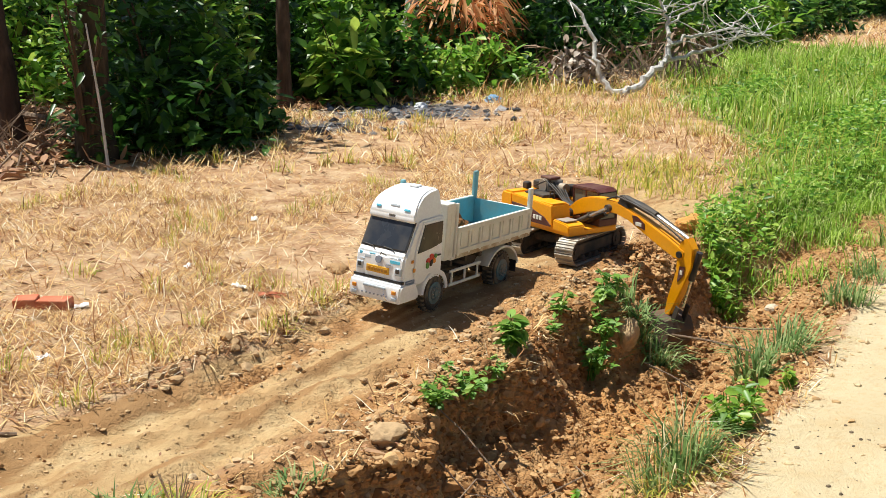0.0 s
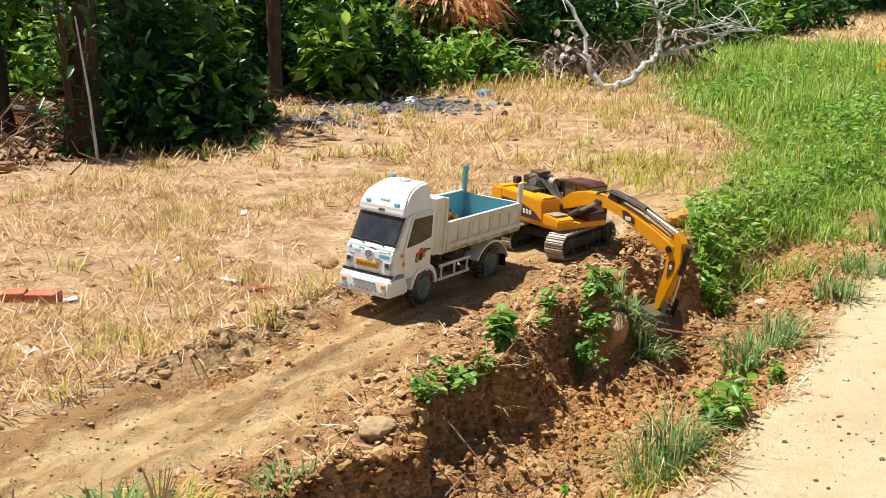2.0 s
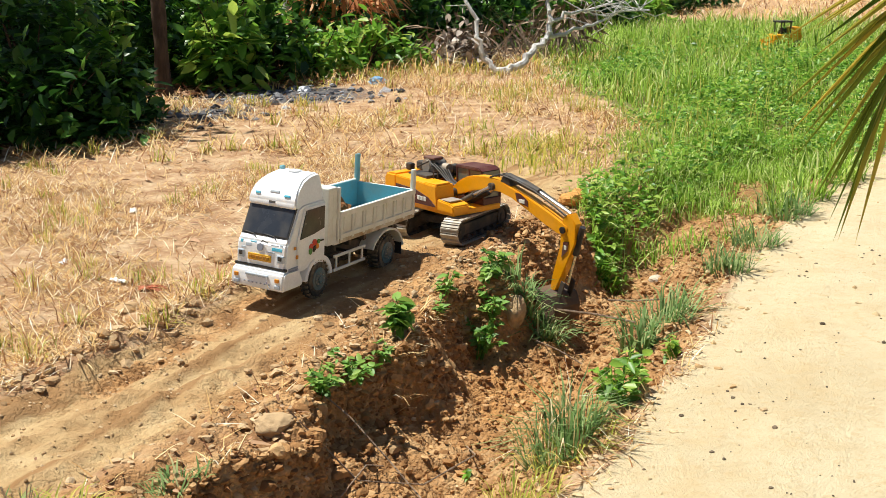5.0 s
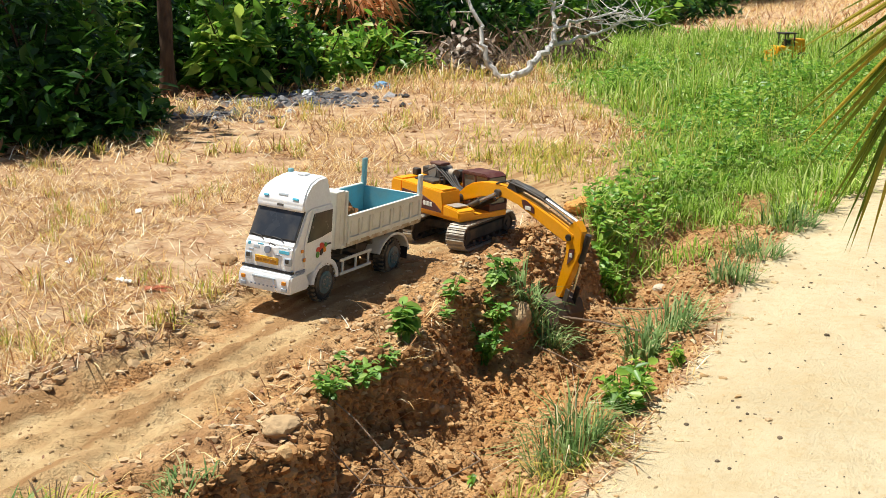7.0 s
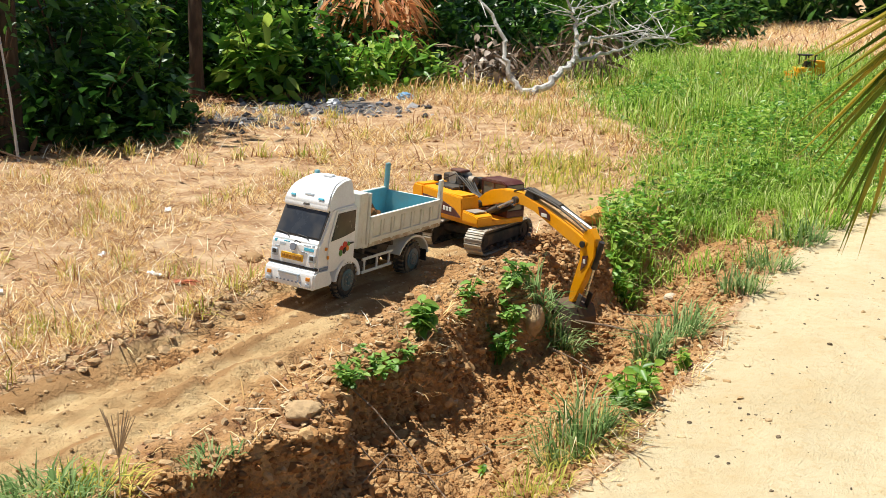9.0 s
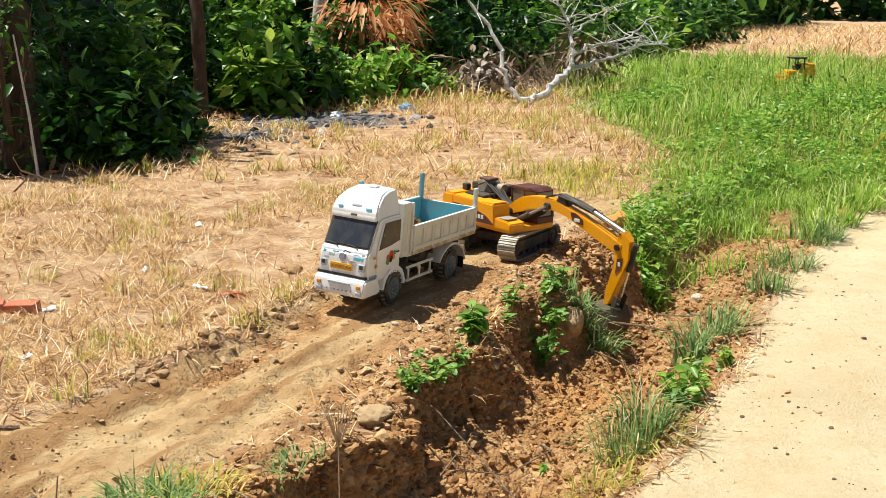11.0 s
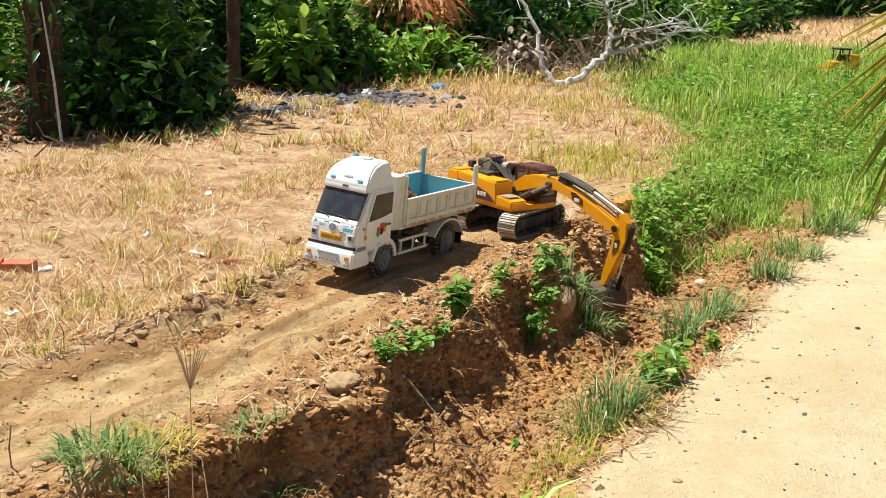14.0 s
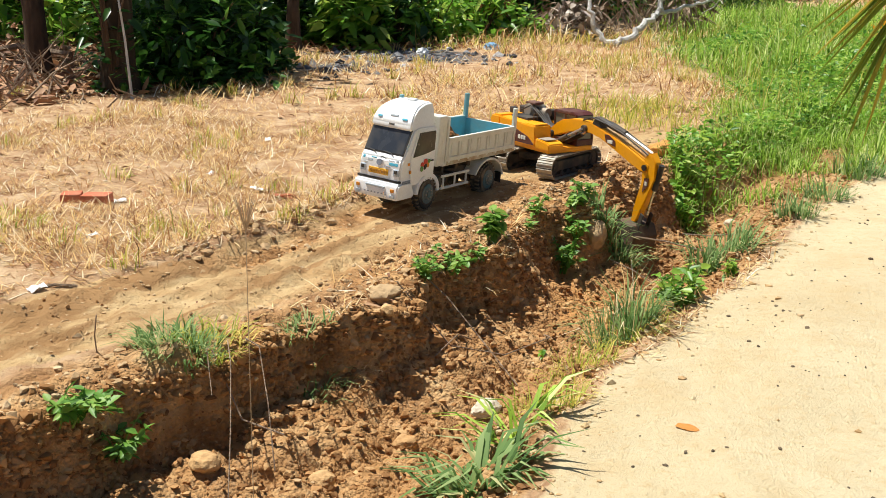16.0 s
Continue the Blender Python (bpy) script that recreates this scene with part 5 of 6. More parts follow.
stone("stone", 0.252, 3.10, 0.034, ROCK, "pale rounded stone lying in the ditch", 1.4)
stone("stone", -0.055, 3.42, 0.042, TAN, "pale lump of earth at the ditch edge", 1.1)
stone("stone", 0.645, 4.56, 0.045, TAN, "rounded tan stone among the weeds on the bank", 0.9, 1.2)
stone("stone", -0.13, 2.72, 0.032, CLOD, "brown clay boulder in the ditch")
stone("stone", 0.05, 2.95, 0.030, CLOD, "brown clay lump in the ditch")
stone("stone", -0.38, 2.62, 0.036, CLOD, "brown clay lump below the bank")
stone("stone", 1.30, 5.28, 0.028, ROCK, "small pale stone in the ditch")
stone("clay_crumb", 0.72, 2.75, 0.016, ORANGE, "flat crumb of orange clay on pale sand", 1.8, 0.2)
for x, y, r in ((1.14, 3.72, 0.009), (1.15, 3.67, 0.008), (1.14, 3.77, 0.007), (1.18, 3.50, 0.011), (1.61, 4.32, 0.013), (0.98, 3.64, 0.010), (0.81, 3.32, 0.006), (0.99, 3.39, 0.009), (1.06, 3.17, 0.008)):
    r *= 0.6
    stone("pebble", x, y, r, DARKP, "small dark pebble on pale sand", 1.2)
for x, y, r in ((-0.38, 4.92, 0.04), (-0.58, 4.32, 0.035)):
    stone("clod", x, y, r, PALE, "dry lump of earth beside the track", 1.3, 0.5)


# clay lump and brick
def build_clay_lump():
    t = thing("clay_lump", pose(1.07, 5.74, ground_z(1.07, 5.74), 0, 0, 20), "broken bright orange lump of clay on bare earth", "clay")
    for k, (x, y, r) in enumerate(((-0.05, 0, 0.045), (0.015, 0.01, 0.05), (0.07, -0.01, 0.035), (0.03, -0.04, 0.03))):
        bm = bmesh.new()
        bmesh.ops.create_icosphere(bm, subdivisions=3, radius=1)
        for v in bm.verts:
            q = 1 + 0.35 * noise.noise(v.co * 1.9 + Vector((k * 5, 0, 0))) + 0.12 * noise.noise(v.co * 6)
            v.co = Vector((x + v.co.x * r * 1.2 * q, y + v.co.y * r * q, r * 0.4 + v.co.z * r * 0.7 * q))
        part("clay_piece", bm, ORANGE, t)


build_clay_lump()


def build_brick(x, y, yaw, length):
    bm = B((length, 0.062, 0.042), (0, 0, 0.008), 0.004)
    for v in bm.verts:
        v.co += Vector((noise.noise(v.co * 60), noise.noise(v.co * 60 + Vector((9, 0, 0))), 0)) * 0.002
    ob = part("brick", bm, BRICK)
    ob.matrix_world = pose(x, y, ground_z(x, y), 2, -3, yaw)
    tagged(ob, "weathered red clay brick lying in dry grass", "brick", "bricks on the field")


build_brick(-1.225, 4.37, -6, 0.105)
build_brick(-1.325, 4.385, 8, 0.075)

# scraps of paper and broken tile on the field
SCRAPS = (
    (-0.930, 4.894, 0.035, WHITE, "crumpled white scrap of paper on dry straw"),
    (-0.681, 4.638, 0.050, WHITE, "crumpled white scrap of paper on dry straw"),
    (-0.561, 4.557, 0.075, BRICK, "broken piece of red tile on dry straw"),
    (-1.138, 4.372, 0.045, WHITE, "crumpled white scrap of paper on dry straw"),
    (-0.542, 4.580, 0.060, BRICK, "broken piece of red tile on dry straw"),
    (-0.870, 5.797, 0.050, WHITE, "crumpled white scrap of paper on dry straw"),
    (-1.051, 3.816, 0.040, WHITE, "crumpled white scrap of paper on dry straw"),
    (-1.004, 3.246, 0.050, WHITE, "crumpled white scrap of paper on dry straw"))


def build_scrap(x, y, w, mat, label):
    bm = bmesh.new()
    bmesh.ops.create_grid(bm, x_segments=5, y_segments=4, size=0.5)
    for v in bm.verts:
        v.co = Vector((v.co.x * w, v.co.y * w * 0.6, 0.006 + 0.012 * noise.noise(v.co * 3 + Vector((x * 9, y * 9, 0)))))
    bmesh.ops.solidify(bm, geom=bm.faces[:], thickness=0.002)
    ob = part("scrap", bm, mat)
    ob.matrix_world = pose(x, y, ground_z(x, y) + 0.004, 4, -6, x * 300)
    tagged(ob, label, "litter", "scraps on the field")


for px, py, w, mat, lb in SCRAPS:
    build_scrap(px, py, w, mat, lb)


# blue bag, paper scraps and ash
def build_bag(x, y, r, mat, label):
    bm = bmesh.new()
    bmesh.ops.create_icosphere(bm, subdivisions=4, radius=1)
    for v in bm.verts:
        q = 1 + 0.45 * noise.noise(v.co * 2.3 + Vector((x, y, 0))) + 0.22 * abs(noise.noise(v.co * 6))
        v.co = Vector((v.co.x * r * q, v.co.y * r * 0.8 * q, max(-0.01, v.co.z * r * 0.6 * q)))
    ob = part("plastic_bag", bm, mat)
    ob.matrix_world = pose(x, y, ground_z(x, y) + 0.01, 0, 0, 30)
    tagged(ob, label, "litter")


build_bag(0.17, 10.75, 0.075, BAG, "crumpled blue plastic bag on dry grass")
build_bag(-0.42, 10.25, 0.05, WHITE, "crumpled white plastic bag in ash")
P, k = spread(900, -1.8, 0.4, 8.2, 11.2, lambda k, x, y: k["ash"] * 0.9)
m = len(P)
stuff("ash_debris", clod_mesh("ash_debris", P, rng.uniform(0.008, 0.035, m), clod_material("charred", (0.03, 0.03, 0.035), (0.14, 0.14, 0.15), (0.55, 0.54, 0.55)), 1), "grey ash and charred scraps from a burnt heap", "debris")


# ---- weeds and tufts on the banks ----
def tuft(x, y, r, h, n, mat, label, width=0.005, lean=0.45, dz=0.0):
    a = rng.random(n) * 6.28
    q = r * np.sqrt(rng.random(n))
    px, py = x + q * np.cos(a), y + q * np.sin(a)
    z = land(px, py)[0]
    P = np.stack([px, py, z + dz], 1)
    out = a + rng.normal(0, 0.8, n)
    me = blade_mesh("grass_tuft", P, h * rng.uniform(0.30, 1.0, n), width * rng.uniform(0.6, 1.4, n), np.abs(rng.normal(lean, 0.3, n)), out, mat, 0.9)
    t = thing("grass_tuft", pose(x, y, 0), label, "grass tuft", "grass tufts on the ditch banks")
    me.transform(Matrix.Translation((-x, -y, 0)))
    o = tagged(new("blade_mass", me), kind="stuff")
    o.parent = t
    return t


def leaf_shapes(mat, count=5):
    """A few single leaves of unit length, to be shared."""
    out = []
    for k in range(count):
        out.append(leaf_mesh("leaf", np.zeros((1, 3)), np.array([[1.0, 0, 0.02]]), np.ones(1), np.array([0.45 + 0.06 * k]), mat))
    return out


SHAPES = {m.name: leaf_shapes(m) for m in (WEED, LEAFLIGHT)}


def weed(x, y, r, h, n, leaf, label, mat=None, lean=(0, 0), stems=7):
    """A weed: bent stems with pointed leaves along them."""
    z = ground_z(x, y)
    mat = mat or WEED
    t = thing("weed", pose(x, y, z), label, "weed", "weeds on the ditch banks")
    for s in range(stems):
        a = rng.random() * 6.28
        q = r * math.sqrt(rng.random())
        end = Vector((q * math.cos(a) + lean[0], q * math.sin(a) + lean[1], h * rng.uniform(0.5, 1.05)))
        root = Vector((rng.normal() * r * 0.15, rng.normal() * r * 0.15, -0.01))
        mid = root.lerp(end, 0.5) + Vector((0, 0, h * 0.12))
        pts = [root, root.lerp(mid, 0.5) + Vector((0, 0, h * 0.03)), mid, end]
        stem = part("stem", tube(bmesh.new(), pts, [0.0028, 0.0024, 0.002, 0.0012], 5), mat, t)
        for k in range(n // stems):
            u = 0.25 + 0.75 * rng.random()
            p = mid.lerp(end, (u - 0.5) * 2) if u > 0.5 else root.lerp(mid, u * 2)
            o = new("leaf", SHAPES[mat.name][int(rng.integers(5))])
            o.parent = stem
            o.matrix_local = Matrix.Translation(p) @ pose(0, 0, 0, rng.normal() * 22, rng.uniform(-38, 25), rng.uniform(0, 360)) @ Matrix.Scale(leaf * rng.uniform(0.4, 1.1), 4)
    return t


weed(0.258, 4.07, 0.055, 0.125, 84, 0.058, "broad-leaved green weed on the ditch edge", None, (-0.01, 0), 6)
weed(0.405, 4.43, 0.035, 0.095, 44, 0.040, "upright green weed on the bank", None, (0, 0), 5)
weed(0.375, 4.33, 0.045, 0.055, 36, 0.034, "small green weed on the bank", None, (0, 0), 5)
weed(0.525, 4.45, 0.075, 0.13, 150, 0.034, "dense green weed hanging down the bank", None, (0.02, -0.02), 12)
weed(0.565, 4.50, 0.06, 0.13, 90, 0.034, "green weed on the bank", None, (0, 0), 8)
weed(0.545, 4.58, 0.05, 0.09, 60, 0.040, "dark green weed near the digger", None, (0, 0), 6)
weed(0.60, 4.66, 0.05, 0.10, 60, 0.042, "dark green weed near the digger", None, (0, 0), 6)
weed(0.035, 3.66, 0.075, 0.075, 120, 0.034, "low spreading weed on the ditch edge", None, (0.01, -0.02), 10)
weed(0.105, 3.80, 0.08, 0.075, 120, 0.034, "low spreading weed on the ditch edge", None, (0.01, -0.02), 10)
weed(0.20, 3.93, 0.06, 0.05, 50, 0.030, "low spreading weed on the ditch edge", None, (0, 0), 6)
weed(-0.63, 2.48, 0.10, 0.09, 170, 0.040, "leafy green weed overhanging the ditch", None, (0.05, -0.03), 14)
weed(-0.57, 2.59, 0.08, 0.08, 90, 0.036, "leafy green weed overhanging the ditch", None, (0.04, -0.03), 9)
weed(0.835, 3.77, 0.075, 0.15, 130, 0.046, "leafy pale green weed at the foot of the sand bank", LEAFLIGHT, (0, 0), 14)
weed(0.905, 3.86, 0.06, 0.11, 70, 0.042, "leafy pale green weed at the foot of the sand bank", LEAFLIGHT, (0, 0), 9)
weed(1.07, 4.15, 0.04, 0.10, 40, 0.040, "small green weed on the sand bank", LEAFLIGHT, (0, 0), 6)
weed(0.42, 3.62, 0.02, 0.03, 10, 0.028, "tiny yellow-green seedling in the ditch", LEAFLIGHT, (0, 0), 3)
for a in ((0.645, 3.54, 0.085, 0.27, 150, BLUEGRASS, "dense blue-green tuft of grass on the sandy bank", 0.005, 0.42),
          (0.63, 3.53, 0.08, 0.30, 36, STRAW, "thin dry stalks standing in a tuft of grass", 0.003, 0.2),
          (0.67, 3.50, 0.10, 0.14, 90, YELLOWGRASS, "yellowing grass round the foot of a tuft", 0.004, 0.8),
          (0.70, 3.60, 0.06, 0.22, 90, BLUEGRASS, "blue-green tuft of grass on the sandy bank", 0.006, 0.4),
          (1.15, 4.55, 0.10, 0.22, 130, BLUEGRASS, "long blue-green grass leaning over the ditch", 0.006, 0.6),
          (1.03, 4.38, 0.06, 0.20, 70, BLUEGRASS, "green reed grass at the ditch edge", 0.010, 0.35),
          (1.52, 5.05, 0.09, 0.18, 130, BLUEGRASS, "blue-green grass on the ditch edge", 0.006, 0.45),
          (1.74, 5.42, 0.10, 0.16, 120, BLUEGRASS, "blue-green grass on the ditch edge", 0.006, 0.45),
          (2.00, 5.85, 0.12, 0.18, 130, BLUEGRASS, "blue-green grass on the ditch edge", 0.007, 0.5),
          (2.20, 6.20, 0.16, 0.24, 220, GRASS, "green grass on the ditch edge", 0.007, 0.5),
          (2.50, 6.60, 0.18, 0.26, 220, GRASS, "green grass on the ditch edge", 0.008, 0.5),
          (0.76, 4.60, 0.05, 0.17, 110, BLUEGRASS, "arching grass at the edge of the hole", 0.006, 0.8),
          (0.68, 4.64, 0.06, 0.18, 150, BLUEGRASS, "arching grass below the digger", 0.006, 0.8),
          (0.24, 2.60, 0.09, 0.22, 120, BLUEGRASS, "coarse green grass tuft on the sandy bank", 0.012, 0.85),
          (0.32, 2.82, 0.06, 0.22, 45, GRASS, "coarse green grass tuft on the sandy bank", 0.011, 0.9),
          (0.40, 2.95, 0.10, 0.12, 160, YELLOWGRASS, "thin yellowing grass on the ditch edge", 0.003, 0.6),
          (0.50, 3.25, 0.10, 0.10, 160, YELLOWGRASS, "thin yellowing grass on the ditch edge", 0.003, 0.6),
          (-0.50, 2.85, 0.10, 0.11, 260, BLUEGRASS, "bushy green grass overhanging the ditch", 0.005, 0.75),
          (-0.43, 2.91, 0.09, 0.11, 150, YELLOWGRASS, "yellowing grass overhanging the ditch", 0.004, 0.8),
          (-0.22, 3.10, 0.08, 0.09, 130, BLUEGRASS, "small grey-green tuft on the ditch edge", 0.004, 0.8),
          (-0.14, 3.16, 0.07, 0.08, 90, STRAW, "dry tuft on the ditch edge", 0.003, 0.9),
          (-1.55, 4.00, 0.22, 0.11, 420, STRAW, "dry straw tuft on the field", 0.004, 0.7),
          (-1.42, 3.95, 0.16, 0.09, 200, YELLOWGRASS, "yellowing tuft on the field", 0.004, 0.6),
          (-1.15, 3.72, 0.12, 0.07, 160, STRAW, "dry straw tuft on the field", 0.003, 0.8),
          (0.22, 3.95, 0.06, 0.11, 60, STRAW, "dry roots hanging from the ditch edge", 0.003, 1.1),
          (0.30, 4.22, 0.05, 0.12, 40, STRAW, "dry roots hanging from the ditch edge", 0.004, 1.2)):
    tuft(*a)


# seed stalks standing close by the bank, and wires of root in the ditch
def seed_stalk(x, y, h):
    t = thing("seed_stalk", pose(x, y, ground_z(x, y)), "single dry grass stalk with a fanned seed head", "dry stalk")
    bm = bmesh.new()
    tube(bm, [(0, 0, -0.02), (0.004, 0, h * 0.5), (0, 0, h)], [0.0010, 0.0008, 0.0006], 5)
    part("stalk", bm, SEED, t)
    for k in range(11):
        a = -0.42 + 0.084 * k
        part("seed_spike", tube(bmesh.new(), [(0, 0, h), (math.sin(a) * 0.022, 0.006 * math.cos(k), h + 0.024), (math.sin(a) * 0.046, 0.01 * math.cos(k), h + 0.046)], [0.0006, 0.0009, 0.0004], 4), SEED, t)


seed_stalk(-0.075, 1.72, 0.605 - ground_z(-0.075, 1.72))
for pts in (((0.03, 3.66, 0.0), (0.12, 3.60, -0.12), (0.22, 3.54, -0.02), (0.34, 3.40, 0.02)), ((-0.02, 3.42, -0.02), (0.14, 3.42, -0.02), (0.30, 3.48, 0.03), (0.44, 3.62, 0.05), (0.43, 3.80, 0.02)), ((0.10, 3.35, 0.03), (0.16, 3.46, 0.05), (0.20, 3.56, 0.02)), ((-0.42, 2.86, 0.02), (-0.33, 2.78, 0.08), (-0.22, 2.74, 0.02)), ((0.85, 4.40, 0.02), (0.78, 4.45, 0.05), (0.70, 4.52, 0.03))):
    bm = bmesh.new()
    q = [Vector((x, y, max(ground_z(x, y) + abs(dz) + 0.008, -0.27))) for x, y, dz in pts]
    fine = []
    for a, b in zip(q, q[1:]):
        fine += [a.lerp(b, k / 6) for k in range(6)]
    tube(bm, fine + [q[-1]], 0.0022, 5)
    tagged(part("root", bm, TWIG), "thin bare root trailing in the ditch", "root", "roots in the ditch")


# dry stems drooping into the ditch, and sticks lying about
for pts, r, lb in ((((-0.38, 2.86, 0.03), (-0.34, 2.72, 0.03), (-0.31, 2.58, -0.08), (-0.29, 2.46, -0.19)), 0.0016, "long pale grass stem drooping into the ditch"),
                   (((-0.34, 2.88, 0.03), (-0.29, 2.80, 0.04), (-0.25, 2.70, -0.06), (-0.22, 2.62, -0.19)), 0.0016, "long pale grass stem drooping into the ditch"),
                   (((-0.42, 2.84, 0.02), (-0.40, 2.74, 0.05), (-0.37, 2.66, -0.03)), 0.0013, "pale grass stem over the ditch"),
                   (((-0.68, 2.80, -0.02), (-0.685, 2.80, 0.05), (-0.68, 2.805, 0.10)), 0.0018, "bare upright twig beside the track"),
                   (((-1.03, 3.26, 0.008), (-0.97, 3.285, 0.016), (-0.91, 3.30, 0.010)), 0.0045, "short dark stick lying on the field"),
                   (((-3.70, 8.75, 0.03), (-3.35, 8.80, 0.10), (-2.92, 8.70, 0.06)), 0.022, "fallen brown bough lying on leaf litter"),
                   (((0.80, 4.62, -0.12), (0.92, 4.56, -0.12), (1.05, 4.52, -0.14)), 0.004, "pale stick lying in the ditch"),
                   (((1.02, 4.85, -0.16), (1.12, 4.80, -0.15), (1.2, 4.72, -0.12)), 0.0035, "pale stick lying in the ditch")):
    q = [Vector(p) for p in pts]
    fine = [a.lerp(b, k / 5) for a, b in zip(q, q[1:]) for k in range(5)] + [q[-1]]
    tagged(part("dry_stem", tube(bmesh.new(), fine, r, 5), TWIG), lb, "dry stem", "dry stems at the ditch")


# ---- the young palm whose frond hangs into view ----
def palm():
    x, y = 1.75, 3.10
    t = thing("palm", pose(x, y, ground_z(x, y)), "young palm with a long yellowing green frond", "palm")
    bm = bmesh.new()
    tube(bm, [(0, 0, -0.05), (0.01, 0, 0.3), (0, 0, 0.62)], [0.075, 0.065, 0.05], 14)
    part("trunk", bm, BARKRED, t, "", True)
    a, b, c, d = Vector((0, 0, 0.6)), Vector((-0.05, -0.05, 1.45)), Vector((-0.38, -0.16, 1.42)), Vector((-0.63, -0.23, 0.95))
    pts = []
    for k in range(25):
        u = k / 24
        pts.append(a * (1 - u) ** 3 + b * 3 * u * (1 - u) ** 2 + c * 3 * u * u * (1 - u) + d * u ** 3)
    rach = part("frond_rib", tube(bmesh.new(), pts, list(np.linspace(0.014, 0.003, 25)), 7), PALM, t, "", True)
    for k in range(20):
        u = 0.72 + 0.28 * k / 19
        i = min(int(u * 24), 23)
        p = pts[i].lerp(pts[i + 1], u * 24 - i)
        for side in (-1, 1):
            ln = (0.45 - 0.13 * k / 19) * rng.uniform(0.85, 1.12)
            fw = (pts[i + 1] - pts[i]).normalized()
            f = k / 19
            out = Vector((-0.91 + 0.62 * f ** 1.6, -0.12, -0.40 - 0.56 * f)) if side < 0 else Vector((0.35 + 0.1 * f, 0.25, -0.85))
            out = out + Vector(rng.normal(size=3)) * 0.035
            out.normalize()
            wv = out.cross(Vector((0.3, side, 0.4))).normalized() * 0.0060
            m1 = p + out * ln * 0.5
            e = p + out * ln + Vector((0, 0, -0.06 * ln))
            lift = wv.cross(out).normalized() * 0.004
            o = mesh_object("leaflet", [p - wv * 0.5, p + wv * 0.5, m1 + wv + lift, m1 - wv + lift, e, m1 - lift], [(0, 1, 2, 5), (0, 5, 3), (3, 5, 4), (5, 2, 4)], PALM)
            o.parent = rach


palm()


# ---- the fallen bleached branch ----
def dead_branch():
    bx, by = 1.244, 11.4
    t = thing("dead_branch", pose(bx, by, ground_z(bx, by) - 0.0), "bleached bare branch fallen at the forest edge", "dead branch")

    def limb(pts, r0, r1, twigs=0):
        r0, r1, twigs = r0 * 0.85, r1 * 0.75, int(twigs * 1.2)
        bm = bmesh.new()
        q = [Vector(p) for p in pts]
        fine = []
        for a, b in zip(q, q[1:]):
            for k in range(4):
                fine.append(a.lerp(b, k / 4) + Vector(rng.normal(size=3)) * 0.012)
        fine.append(q[-1])
        tube(bm, fine, list(np.linspace(r0, r1, len(fine))), 8)
        part("limb", bm, DEADWOOD, t, "", True)
        if twigs:
            for k in range(twigs):
                p = fine[int(rng.integers(len(fine) // 2, len(fine)))]
                e = p + Vector((rng.normal() * 0.2, rng.normal() * 0.2, rng.normal() * 0.12 + 0.03))
                e.z = max(e.z, 0.03)
                part("twig", tube(bmesh.new(), [p, p.lerp(e, 0.5) + Vector(rng.normal(size=3)) * 0.03, e], [0.007, 0.005, 0.002], 5), DEADWOOD, t)
    # heavy limb curving up to the left, the other forking up and to the right
    limb([(0.12, -0.02, 0.035), (0.0, 0, 0.03), (-0.10, 0.05, 0.16), (-0.17, 0.1, 0.32), (-0.16, 0.2, 0.50), (-0.28, 0.3, 0.72), (-0.46, 0.4, 0.92), (-0.56, 0.5, 1.08)], 0.036, 0.015, 4)
    limb([(0.06, 0, 0.035), (0.22, 0.1, 0.07), (0.33, 0.2, 0.16), (0.48, 0.35, 0.27), (0.55, 0.45, 0.34)], 0.044, 0.034, 0)
    limb([(0.55, 0.45, 0.34), (0.56, 0.5, 0.50), (0.54, 0.55, 0.68), (0.48, 0.6, 0.82), (0.42, 0.6, 0.95)], 0.032, 0.012, 10)
    limb([(0.55, 0.5, 0.42), (0.70, 0.6, 0.50), (0.95, 0.8, 0.53), (1.20, 0.9, 0.60), (1.38, 1.0, 0.76)], 0.024, 0.007, 14)
    limb([(0.53, 0.45, 0.30), (0.75, 0.6, 0.33), (1.0, 0.7, 0.40), (1.25, 0.8, 0.50), (1.6, 0.9, 0.52)], 0.026, 0.007, 22)
    limb([(0.55, 0.55, 0.62), (0.70, 0.6, 0.74), (0.88, 0.7, 0.80), (1.05, 0.7, 0.90)], 0.015, 0.005, 12)


dead_branch()


